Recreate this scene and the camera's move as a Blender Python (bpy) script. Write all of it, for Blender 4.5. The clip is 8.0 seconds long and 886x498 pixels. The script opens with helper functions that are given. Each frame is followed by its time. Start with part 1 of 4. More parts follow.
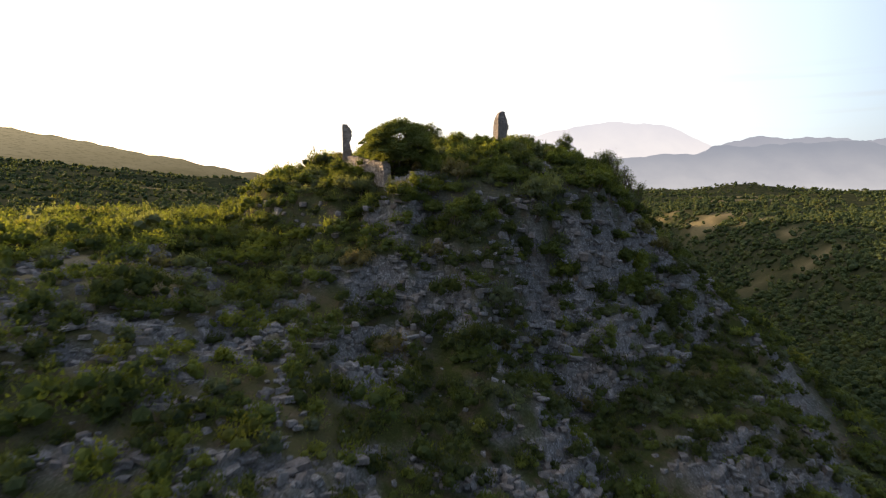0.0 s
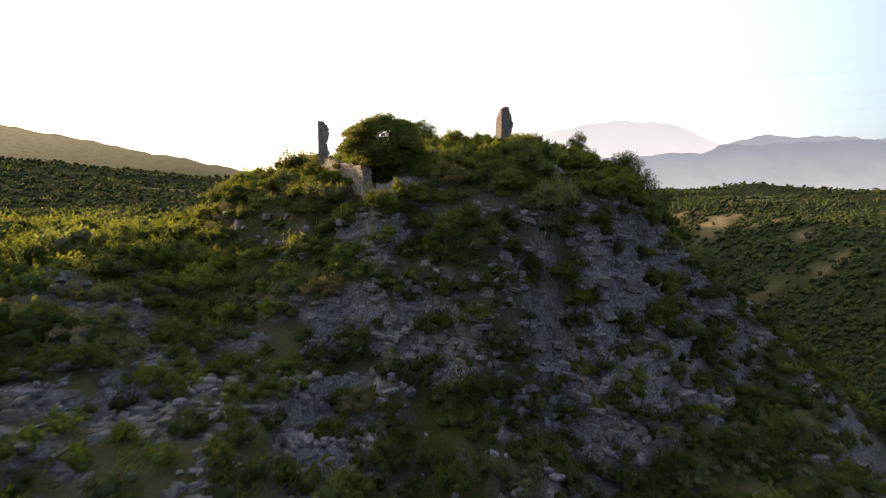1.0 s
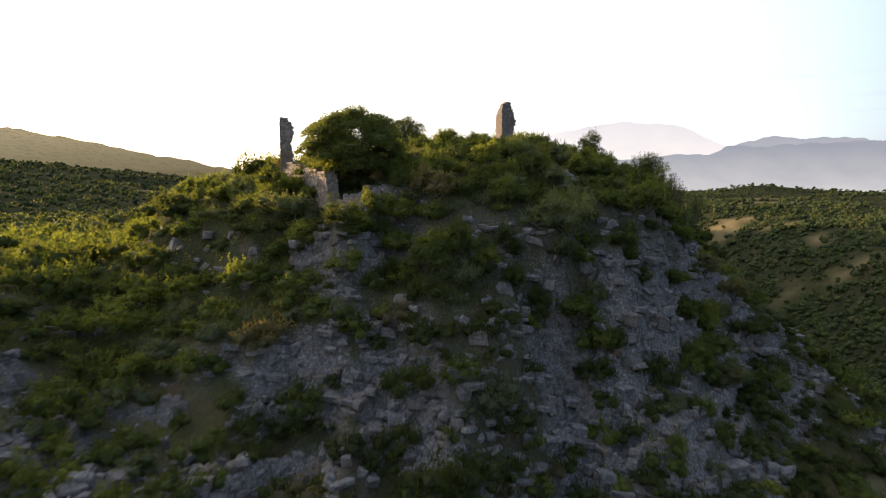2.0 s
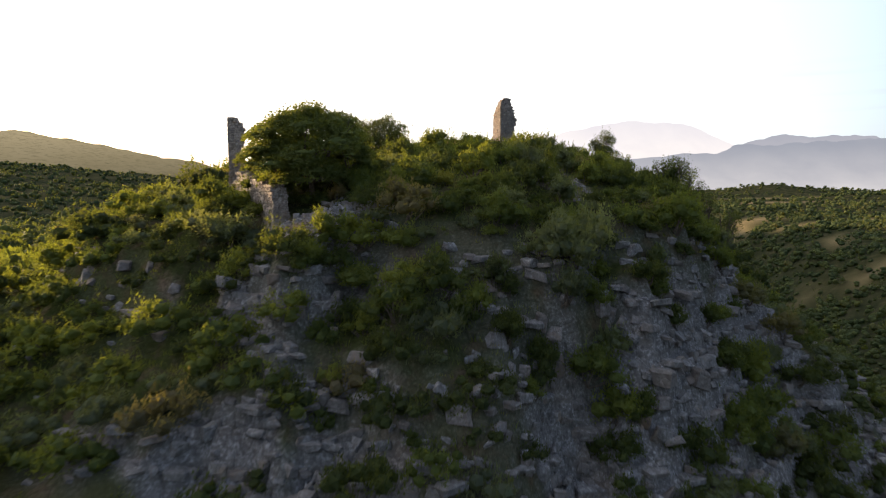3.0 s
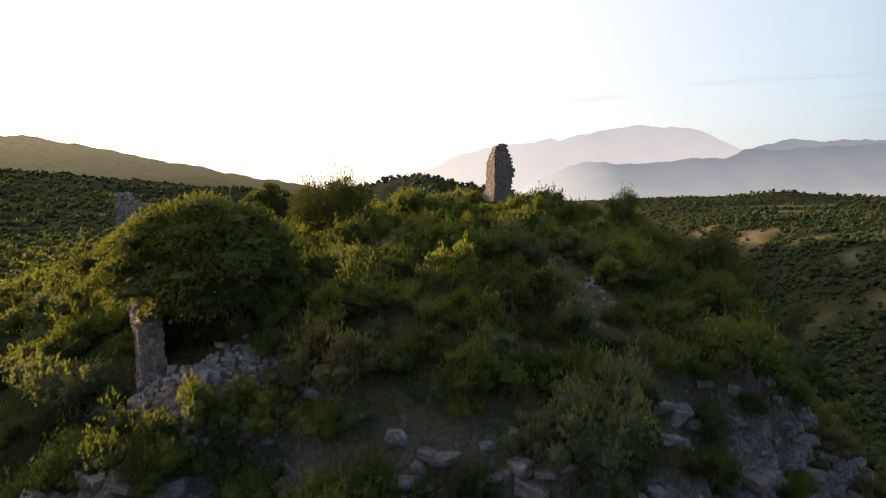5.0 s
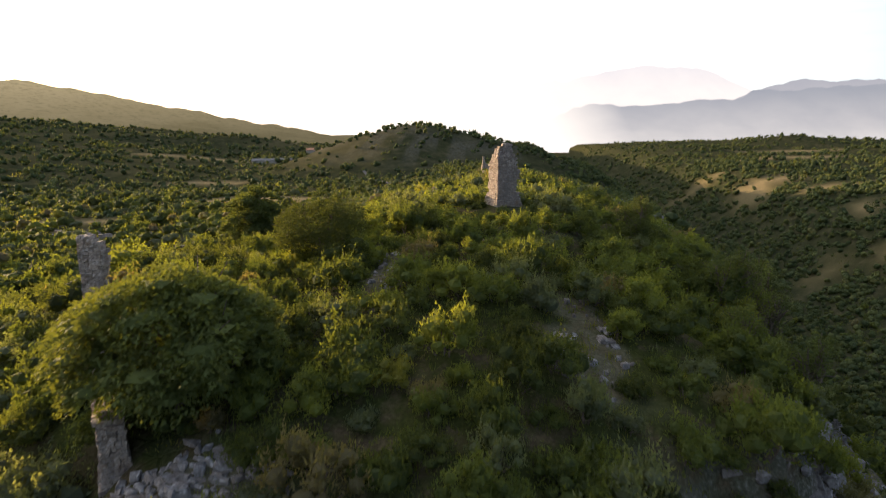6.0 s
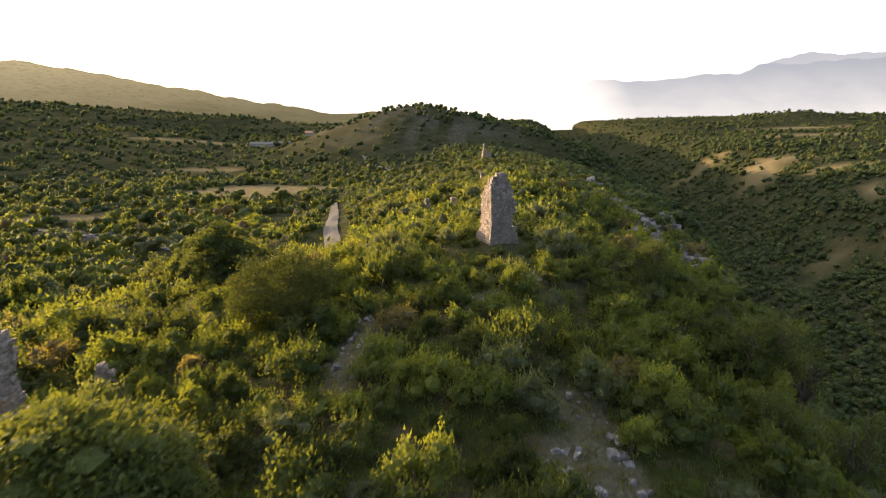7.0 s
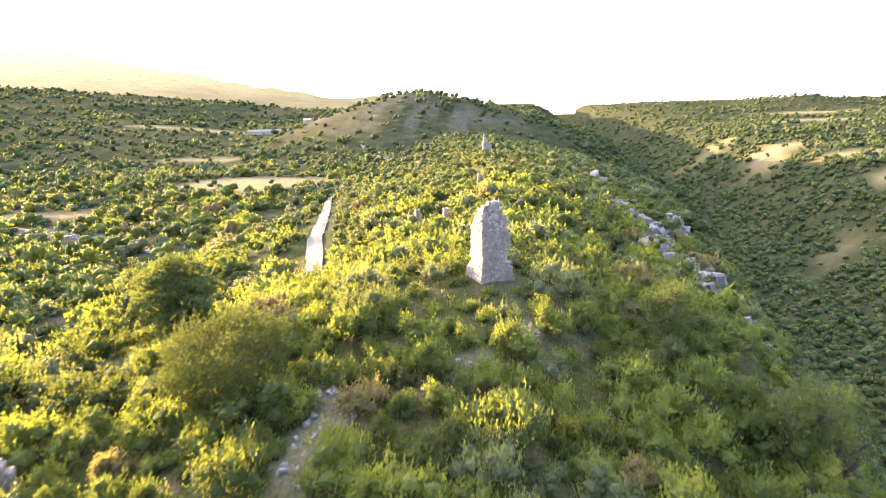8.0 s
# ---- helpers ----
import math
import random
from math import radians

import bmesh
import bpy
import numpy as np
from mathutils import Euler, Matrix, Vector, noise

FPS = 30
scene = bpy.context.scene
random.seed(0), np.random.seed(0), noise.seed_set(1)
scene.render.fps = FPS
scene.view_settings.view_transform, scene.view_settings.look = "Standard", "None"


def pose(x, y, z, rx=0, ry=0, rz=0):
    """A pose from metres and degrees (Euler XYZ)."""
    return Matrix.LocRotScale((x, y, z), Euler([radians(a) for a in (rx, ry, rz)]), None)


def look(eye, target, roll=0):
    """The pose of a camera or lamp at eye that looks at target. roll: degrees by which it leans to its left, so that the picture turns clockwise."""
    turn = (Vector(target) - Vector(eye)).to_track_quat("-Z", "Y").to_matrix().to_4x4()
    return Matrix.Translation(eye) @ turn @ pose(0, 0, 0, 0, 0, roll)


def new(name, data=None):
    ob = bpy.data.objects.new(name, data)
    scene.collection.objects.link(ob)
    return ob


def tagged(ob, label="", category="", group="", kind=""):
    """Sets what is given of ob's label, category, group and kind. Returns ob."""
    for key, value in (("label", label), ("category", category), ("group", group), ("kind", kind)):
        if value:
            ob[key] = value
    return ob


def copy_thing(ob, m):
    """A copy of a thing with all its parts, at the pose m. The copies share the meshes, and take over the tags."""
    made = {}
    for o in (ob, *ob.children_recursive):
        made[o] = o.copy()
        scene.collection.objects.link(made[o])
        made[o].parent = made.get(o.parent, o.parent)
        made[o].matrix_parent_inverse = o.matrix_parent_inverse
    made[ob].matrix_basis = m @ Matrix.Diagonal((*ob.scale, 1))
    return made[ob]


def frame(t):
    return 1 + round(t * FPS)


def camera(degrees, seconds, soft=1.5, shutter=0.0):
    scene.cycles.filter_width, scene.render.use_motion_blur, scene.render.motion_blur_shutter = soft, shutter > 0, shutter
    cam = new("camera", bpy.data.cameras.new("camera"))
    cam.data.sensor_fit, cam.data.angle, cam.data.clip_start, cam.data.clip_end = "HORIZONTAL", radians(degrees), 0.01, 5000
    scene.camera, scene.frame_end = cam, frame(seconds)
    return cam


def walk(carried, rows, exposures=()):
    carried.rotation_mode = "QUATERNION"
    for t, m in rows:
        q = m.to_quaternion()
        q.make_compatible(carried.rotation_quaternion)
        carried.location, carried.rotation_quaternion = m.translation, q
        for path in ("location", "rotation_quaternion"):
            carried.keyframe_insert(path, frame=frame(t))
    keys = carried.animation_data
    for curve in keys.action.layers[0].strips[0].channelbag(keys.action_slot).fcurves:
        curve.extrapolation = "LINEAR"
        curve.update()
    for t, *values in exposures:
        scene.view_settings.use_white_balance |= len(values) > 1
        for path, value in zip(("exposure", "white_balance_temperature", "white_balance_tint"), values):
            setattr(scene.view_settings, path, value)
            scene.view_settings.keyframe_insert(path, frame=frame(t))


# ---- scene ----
cam = camera(71.7, 8.0, soft=1.1, shutter=0.5)
PATH = [
    (0, (1.144, -0.484, 41.829), (1.14, 1.505, 41.614), -0.2),
    (0.5, (2.079, 8.015, 42.376), (2.068, 10.004, 42.162), -0.3),
    (1, (2.984, 16.256, 43.029), (2.964, 18.244, 42.811), -0.2),
    (1.5, (4.082, 24.698, 43.472), (4.053, 26.686, 43.258), -0.2),
    (1.7, (4.473, 27.982, 43.624), (4.442, 29.971, 43.411), -0.2),
    (3, (7.368, 46.999, 45.216), (7.311, 48.987, 45.004), -0.5),
    (3.5, (8.15, 53.192, 46.26), (8.09, 55.18, 46.052), -0.5),
    (4, (8.886, 58.633, 47.842), (8.82, 60.621, 47.634), -0.5),
    (4.5, (9.554, 63.219, 49.934), (9.482, 65.207, 49.727), -0.5),
    (5, (10.077, 65.503, 52.62), (9.998, 67.491, 52.42), -0.5),
    (5.2, (10.117, 66.306, 53.542), (10.038, 68.295, 53.352), -0.5),
    (6.3, (10.518, 73.771, 61.171), (10.423, 75.723, 60.748), -1.0),
    (6.5, (10.85, 75.679, 62.004), (10.754, 77.634, 61.593), -1.2),
    (7, (11.628, 80.451, 64.168), (11.528, 82.397, 63.716), -1.3),
    (7.5, (12.232, 84.885, 65.784), (12.127, 86.818, 65.283), -1.3),
    (8, (12.867, 89.403, 66.869), (12.759, 91.336, 66.369), -1.5),
]
EXPOSURE = [(0, 1.18, 6500, 15), (3.0, 1.28, 6500, 15), (4.0, 1.28, 6500, 15), (5.2, 0.78, 6500, 15), (6.3, 1.57, 6700, 15), (7.0, 1.68, 6800, 15), (7.5, 2.65, 6500, 17), (8.0, 3.55, 6200, 22)]
walk(cam, [(t, look(eye, target, roll)) for t, eye, target, roll in PATH], EXPOSURE)

# ---- light: low evening sun ahead and to one side, open sky ----
SUN_AZIMUTH, SUN_HEIGHT = -54.0, 7.5
world = bpy.data.worlds.new("sky")
scene.world = world
world.use_nodes = True
wn = world.node_tree
sky = wn.nodes.new("ShaderNodeTexSky")
sky.sky_type, sky.sun_disc = "NISHITA", False
sky.sun_elevation, sky.sun_rotation = radians(SUN_HEIGHT), radians(SUN_AZIMUTH)
sky.air_density, sky.dust_density, sky.ozone_density = 1.0, 2.0, 1.5
wn.nodes["Background"].inputs["Strength"].default_value = 0.06
to_sun = Vector((math.sin(radians(SUN_AZIMUTH)) * math.cos(radians(SUN_HEIGHT)),
                 math.cos(radians(SUN_AZIMUTH)) * math.cos(radians(SUN_HEIGHT)), math.sin(radians(SUN_HEIGHT))))
# evening haze: the whole sky is paler, most of all on the sun's side
where = wn.nodes.new("ShaderNodeTexCoord")
aim = wn.nodes.new("ShaderNodeVectorMath")
aim.operation = "DOT_PRODUCT"
aim.inputs[1].default_value = to_sun
wn.links.new(where.outputs["Generated"], aim.inputs[0])


def graded(stops):
    """A colour ramp of the sky from rising (place, colour)."""
    ramp = wn.nodes.new("ShaderNodeValToRGB")
    for p, _ in stops[1:-1]:
        ramp.color_ramp.elements.new(p)
    for k, (p, col) in enumerate(stops):
        ramp.color_ramp.elements[k].position = p
        ramp.color_ramp.elements[k].color = (*col, 1)
    return ramp


veil = graded(((0.0, (0.045, 0.06, 0.098)), (0.45, (0.112, 0.153, 0.222)), (0.56, (0.29, 0.335, 0.375)), (0.75, (0.48, 0.475, 0.46)), (1.0, (0.8, 0.72, 0.6))))
half = wn.nodes.new("ShaderNodeMapRange")
half.inputs["From Min"].default_value = -1.0
wn.links.new(aim.outputs["Value"], half.inputs["Value"])
wn.links.new(half.outputs["Result"], veil.inputs["Fac"])
# thin streaks of cloud low over the horizon
streak_map = wn.nodes.new("ShaderNodeMapping")
streak_map.inputs["Scale"].default_value = (2.2, 2.2, 42.0)
wn.links.new(where.outputs["Generated"], streak_map.inputs["Vector"])
streak = wn.nodes.new("ShaderNodeTexNoise")
streak.inputs["Scale"].default_value, streak.inputs["Detail"].default_value = 1.6, 3.0
wn.links.new(streak_map.outputs["Vector"], streak.inputs["Vector"])
thin = wn.nodes.new("ShaderNodeMapRange")
for key, value in (("From Min", 0.54), ("From Max", 0.72), ("To Min", 0.0), ("To Max", 1.0)):
    thin.inputs[key].default_value = value
wn.links.new(streak.outputs["Fac"], thin.inputs["Value"])
split = wn.nodes.new("ShaderNodeSeparateXYZ")
wn.links.new(where.outputs["Generated"], split.inputs["Vector"])
low = graded(((0.06, (0, 0, 0)), (0.10, (0.3, 0.3, 0.3)), (0.14, (0.3, 0.3, 0.3)), (0.175, (0, 0, 0))))
wn.links.new(split.outputs["Z"], low.inputs["Fac"])
amount = wn.nodes.new("ShaderNodeMath")
amount.operation = "MULTIPLY"
wn.links.new(thin.outputs["Result"], amount.inputs[0])
wn.links.new(low.outputs["Color"], amount.inputs[1])
clouded = wn.nodes.new("ShaderNodeMixRGB")
clouded.inputs["Color2"].default_value = (0.2, 0.18, 0.19, 1)
wn.links.new(amount.outputs["Value"], clouded.inputs["Fac"])
wn.links.new(veil.outputs["Color"], clouded.inputs["Color1"])
haze_light = wn.nodes.new("ShaderNodeBackground")
wn.links.new(clouded.outputs["Color"], haze_light.inputs["Color"])
both = wn.nodes.new("ShaderNodeAddShader")
wn.links.new(sky.outputs["Color"], wn.nodes["Background"].inputs["Color"])
wn.links.new(wn.nodes["Background"].outputs["Background"], both.inputs[0])
wn.links.new(haze_light.outputs["Background"], both.inputs[1])
wn.links.new(both.outputs["Shader"], wn.nodes["World Output"].inputs["Surface"])
sun = new("sun", bpy.data.lights.new("sun", "SUN"))
sun.data.energy, sun.data.angle, sun.data.color = 5.0, radians(0.6), (1.0, 0.72, 0.40)
sun.matrix_world = look(to_sun * 300, (0, 0, 0))


# ---- materials ----
class Nodes:
    """A material and short ways to add nodes to it."""

    def __init__(self, name):
        self.mat = bpy.data.materials.new(name)
        self.mat.use_nodes = True
        self.tree = self.mat.node_tree
        self.bsdf = self.tree.nodes["Principled BSDF"]
        self.out = self.tree.nodes["Material Output"]
        self.bsdf.inputs["Specular IOR Level"].default_value = 0.2

    def add(self, kind, **values):
        node = self.tree.nodes.new(kind)
        for key, value in values.items():
            node.inputs[key].default_value = value
        return node

    def link(self, a, b):
        self.tree.links.new(a, b)

    def coords(self):
        return self.add("ShaderNodeNewGeometry").outputs["Position"]

    def noise(self, scale, detail=4.0, rough=0.6, where=None, stretch=None):
        n = self.add("ShaderNodeTexNoise", Scale=scale, Detail=detail, Roughness=rough)
        source = where or self.coords()
        if stretch:
            m = self.add("ShaderNodeMapping")
            m.inputs["Scale"].default_value = stretch
            self.link(source, m.inputs["Vector"])
            source = m.outputs["Vector"]
        self.link(source, n.inputs["Vector"])
        return n.outputs["Fac"]

    def ramp(self, fac, stops):
        r = self.add("ShaderNodeValToRGB")
        els = r.color_ramp.elements
        while len(els) < len(stops):
            els.new(0.5)
        for e, (p, c) in zip(els, stops):
            e.position, e.color = p, (*c, 1)
        self.link(fac, r.inputs["Fac"])
        return r.outputs["Color"]

    def mix(self, fac, a, b, how="MIX"):
        m = self.add("ShaderNodeMixRGB")
        m.blend_type = how
        for key, v in (("Fac", fac), ("Color1", a), ("Color2", b)):
            if isinstance(v, (int, float)):
                m.inputs[key].default_value = v
            elif isinstance(v, tuple):
                m.inputs[key].default_value = (*v, 1)
            else:
                self.link(v, m.inputs[key])
        return m.outputs["Color"]

    def span(self, value, a, b):
        m = self.add("ShaderNodeMapRange")
        m.inputs["From Min"].default_value, m.inputs["From Max"].default_value = a, b
        self.link(value, m.inputs["Value"])
        return m.outputs["Result"]

    def attribute(self, name):
        a = self.add("ShaderNodeAttribute")
        a.attribute_name = name
        return a.outputs["Fac"]

    def bump(self, height, strength, distance):
        b = self.add("ShaderNodeBump", Strength=strength, Distance=distance)
        self.link(height, b.inputs["Height"])
        self.link(b.outputs["Normal"], self.bsdf.inputs["Normal"])

    def done(self, color, rough=0.9):
        self.link(color, self.bsdf.inputs["Base Color"])
        self.bsdf.inputs["Roughness"].default_value = rough
        return self.mat


def limestone(name, warm=0.0, grain=1.0, pale=1.0):
    n = Nodes(name)
    big = n.noise(0.35 * grain, 5)
    fine = n.noise(3.2 * grain, 6, 0.7)
    beds = n.noise(0.8 * grain, 5, 0.65, stretch=(0.35, 0.35, 2.6))
    c = n.ramp(fine, [(0.3, (0.085 + warm * 0.12, 0.077 + warm * 0.07, 0.074 + warm * 0.03)), (0.52, (0.215 + warm * 0.16, 0.20 + warm * 0.1, 0.197 + warm * 0.05)), (0.7, (0.47 + warm * 0.08, 0.445 + warm * 0.06, 0.44 + warm * 0.04))])
    c = n.mix(1.0, c, (pale, pale, pale), "MULTIPLY")
    c = n.mix(n.span(beds, 0.55, 0.72 + 0.3 * (pale - 1)), c, (0.11, 0.10, 0.085))
    c = n.mix(n.span(big, 0.56, 0.75), c, (0.27, 0.17, 0.10))
    tone = n.add("ShaderNodeObjectInfo").outputs["Random"]
    c = n.mix(n.span(tone, 0.0, 2.2), c, (0.12, 0.11, 0.10))
    piece = n.add("ShaderNodeNewGeometry").outputs["Random Per Island"]
    c = n.mix(n.span(piece, 0.2, 1.5), c, (0.13, 0.10, 0.083))
    streaks = n.noise(0.9 * grain, 5, 0.7, stretch=(1.8, 1.8, 0.35))
    c = n.mix(n.span(streaks, 0.54, 0.72 + 0.5 * (pale - 1)), c, (0.085, 0.077, 0.07))
    crack = n.add("ShaderNodeTexVoronoi", Scale=1.3 * grain)
    crack.feature = "DISTANCE_TO_EDGE"
    n.link(n.coords(), crack.inputs["Vector"])
    n.bump(n.mix(0.5, n.span(crack.outputs["Distance"], 0.0, 0.08), fine), 0.7, 0.12)
    return n.done(c)


def earth():
    """Soil, dry grass, scrub floor, bare rock and far fields, told apart by the land's cover."""
    n = Nodes("earth")
    big, mid, fine = n.noise(0.05, 4), n.noise(0.45, 5, 0.65), n.noise(4.0, 5, 0.7)
    soil = n.ramp(fine, [(0.25, (0.042, 0.029, 0.018)), (0.5, (0.088, 0.062, 0.040)), (0.8, (0.15, 0.112, 0.075))])
    grass = n.ramp(fine, [(0.25, (0.02, 0.026, 0.008)), (0.6, (0.045, 0.05, 0.015)), (0.85, (0.09, 0.082, 0.03))])
    c = n.mix(n.span(mid, 0.3, 0.52), soil, grass)
    dry = n.ramp(mid, [(0.3, (0.15, 0.120, 0.066)), (0.6, (0.215, 0.170, 0.098)), (0.8, (0.105, 0.100, 0.048))])
    c = n.mix(n.attribute("dry"), c, dry)
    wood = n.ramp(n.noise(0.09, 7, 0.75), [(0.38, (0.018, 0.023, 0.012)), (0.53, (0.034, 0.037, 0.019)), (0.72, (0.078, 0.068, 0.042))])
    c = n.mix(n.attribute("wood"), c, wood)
    beds = n.noise(0.9, 5, 0.65, stretch=(0.3, 0.3, 2.4))
    stone = n.ramp(fine, [(0.3, (0.085, 0.075, 0.068)), (0.52, (0.165, 0.150, 0.143)), (0.7, (0.38, 0.357, 0.35))])
    stone = n.mix(n.span(beds, 0.52, 0.7), stone, (0.12, 0.105, 0.09))
    stone = n.mix(n.span(big, 0.55, 0.8), stone, (0.22, 0.15, 0.10))
    streaks = n.noise(0.9, 5, 0.7, stretch=(1.8, 1.8, 0.35))
    stone = n.mix(n.span(streaks, 0.52, 0.68), stone, (0.075, 0.068, 0.062))
    patchy = n.mix(n.span(mid, 0.35, 0.55), n.attribute("rock"), n.attribute("scree"))
    c = n.mix(n.mix(0.5, n.attribute("rock"), patchy, "LIGHTEN"), c, stone)
    crack = n.add("ShaderNodeTexVoronoi", Scale=0.9)
    crack.feature = "DISTANCE_TO_EDGE"
    n.link(n.coords(), crack.inputs["Vector"])
    n.bump(n.mix(0.6, n.span(crack.outputs["Distance"], 0.0, 0.1), fine), 0.6, 0.25)
    n.bsdf.inputs["Specular IOR Level"].default_value = 0.0
    return n.done(c, 1.0)


def leaves(name, dark, mid, light, joined=False, glow=0.56, mixed=False):
    """Foliage that lets some light through; each plant has a tone of its own."""
    n = Nodes(name)
    tone = n.attribute("tone") if joined else n.add("ShaderNodeObjectInfo").outputs["Random"]
    leaf = n.add("ShaderNodeNewGeometry").outputs["Random Per Island"]
    c = n.ramp(tone, [(0.0, dark), (0.55, mid), (0.97, light), (1.0, (light[0] * 1.12, light[1] * 0.93, light[2]))])
    c = n.mix(n.span(leaf, -0.1, 3.0), c, light)
    c = n.mix(n.span(n.noise(0.6, 3), 0.35, 1.3), c, dark)
    if mixed:
        # grey-leaved and half-dry plants among the green ones
        kind = n.add("ShaderNodeMath")
        kind.operation = "MULTIPLY"
        kind.inputs[1].default_value = 7.31
        n.link(tone, kind.inputs[0])
        part_of = n.add("ShaderNodeMath")
        part_of.operation = "FRACT"
        n.link(kind.outputs["Value"], part_of.inputs[0])
        c = n.mix(n.span(part_of.outputs["Value"], 0.80, 0.84), c, n.mix(0.7, c, (0.115, 0.135, 0.098)))
        c = n.mix(n.span(part_of.outputs["Value"], 0.95, 0.98), c, n.mix(0.6, c, (0.150, 0.115, 0.066)))
    n.link(c, n.bsdf.inputs["Base Color"])
    n.bsdf.inputs["Roughness"].default_value = 0.75
    n.bsdf.inputs["Specular IOR Level"].default_value = 0.08
    t = n.add("ShaderNodeBsdfTranslucent")
    warm = n.mix(1.0, c, (1.7, 1.48, 0.43), "MULTIPLY")
    n.link(warm, t.inputs["Color"])
    m = n.add("ShaderNodeMixShader", Fac=glow)
    n.link(n.bsdf.outputs["BSDF"], m.inputs[1])
    n.link(t.outputs["BSDF"], m.inputs[2])
    n.link(m.outputs["Shader"], n.out.inputs["Surface"])
    return n.mat


def bark():
    n = Nodes("bark")
    f = n.noise(6, 5, 0.7, stretch=(1, 1, 0.2))
    n.bump(f, 0.8, 0.03)
    return n.done(n.ramp(f, [(0.3, (0.05, 0.04, 0.03)), (0.7, (0.17, 0.13, 0.10))]))


def gravel():
    n = Nodes("gravel")
    f, g = n.noise(9, 5, 0.7), n.noise(0.5, 4)
    c = n.ramp(f, [(0.25, (0.085, 0.08, 0.075)), (0.7, (0.165, 0.155, 0.145))])
    n.bump(f, 0.4, 0.03)
    n.bsdf.inputs["Specular IOR Level"].default_value = 0.0
    return n.done(n.mix(n.span(g, 0.5, 0.8), c, (0.13, 0.11, 0.08)), 1.0)


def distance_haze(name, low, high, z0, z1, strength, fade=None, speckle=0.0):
    """Far hillsides and mountains that emit light, with evening haze painted into the colour."""
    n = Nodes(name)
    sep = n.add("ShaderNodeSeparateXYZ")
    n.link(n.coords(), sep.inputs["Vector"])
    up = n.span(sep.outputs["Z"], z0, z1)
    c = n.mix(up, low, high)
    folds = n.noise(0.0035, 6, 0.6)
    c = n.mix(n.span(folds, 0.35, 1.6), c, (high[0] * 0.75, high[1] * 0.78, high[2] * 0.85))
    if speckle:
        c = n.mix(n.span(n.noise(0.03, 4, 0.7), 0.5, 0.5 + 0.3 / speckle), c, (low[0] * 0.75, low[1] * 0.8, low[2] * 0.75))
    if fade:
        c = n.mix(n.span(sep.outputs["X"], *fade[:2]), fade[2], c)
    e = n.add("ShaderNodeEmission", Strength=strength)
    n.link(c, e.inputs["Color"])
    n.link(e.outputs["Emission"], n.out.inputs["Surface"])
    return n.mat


ROCK = limestone("limestone")
MASONRY = limestone("rubble_masonry", warm=0.9, grain=2.0, pale=1.12)
MORTAR = limestone("mortar_core", warm=0.4, grain=3.0)
EARTH, BARK, GRAVEL = earth(), bark(), gravel()
SCRUB_TONES = ((0.036, 0.047, 0.025), (0.078, 0.106, 0.038), (0.162, 0.190, 0.048))
TREE_TONES = ((0.040, 0.054, 0.026), (0.078, 0.102, 0.038), (0.138, 0.160, 0.048))
SCRUB = leaves("scrub_leaves", *SCRUB_TONES, mixed=True)
SCRUB_JOINED = leaves("scrub_leaves_joined", *SCRUB_TONES, joined=True, mixed=True)
TREE = leaves("tree_leaves", *TREE_TONES, glow=0.4)
DARK_TREE = leaves("evergreen_leaves", (0.022, 0.040, 0.012), (0.040, 0.066, 0.016), (0.085, 0.108, 0.022), glow=0.38)
OLIVE_TREE = leaves("olive_leaves", (0.040, 0.054, 0.022), (0.064, 0.082, 0.028), (0.118, 0.130, 0.036), glow=0.38)
WOODS = leaves("wood_leaves", (0.032, 0.052, 0.026), (0.060, 0.084, 0.036), (0.112, 0.128, 0.046), joined=True, glow=0.42)


# ---- making meshes ----
def mesh_object(name, verts, faces, material, parent=None, label="", point_data=(), flat=True):
    me = bpy.data.meshes.new(name)
    verts, faces = np.asarray(verts, dtype=np.float32), np.asarray(faces, dtype=np.int32)
    me.vertices.add(len(verts))
    me.vertices.foreach_set("co", verts.ravel())
    me.loops.add(faces.size)
    me.loops.foreach_set("vertex_index", faces.ravel())
    me.polygons.add(len(faces))
    me.polygons.foreach_set("loop_start", np.arange(0, faces.size, faces.shape[1], dtype=np.int32))
    me.polygons.foreach_set("use_smooth", np.full(len(faces), not flat))
    for key, values in point_data:
        me.attributes.new(key, "FLOAT", "POINT").data.foreach_set("value", np.asarray(values, dtype=np.float32))
    me.update()
    me.materials.append(material)
    ob = new(name, me)
    ob.parent = parent
    return tagged(ob, label)


def part(name, bm, material, parent, label=""):
    me = bpy.data.meshes.new(name)
    bm.to_mesh(me)
    bm.free()
    me.materials.append(material)
    ob = new(name, me)
    ob.parent = parent
    return tagged(ob, label)


def thing(name, at, label, category, group=""):
    e = new(name)
    e.empty_display_size = 0.3
    e.matrix_world = at
    return tagged(e, label, category, group)


def leaf_quads(centres, ways, length, width, rng):
    """A pointed leaf at each centre, along its way."""
    n = len(centres)
    ways = ways / (np.linalg.norm(ways, axis=1, keepdims=True) + 1e-9)
    side = np.cross(ways, rng.normal(size=(n, 3)))
    side /= np.linalg.norm(side, axis=1, keepdims=True) + 1e-9
    l = (length * rng.uniform(0.6, 1.3, (n, 1))) * ways
    w = (width * rng.uniform(0.6, 1.3, (n, 1))) * side
    v = np.stack([centres - l * 0.45 - w * 0.5, centres - l * 0.3 + w * 0.5, centres + l * 0.65], axis=1)
    return v.reshape(-1, 3), np.arange(3 * n).reshape(n, 3)


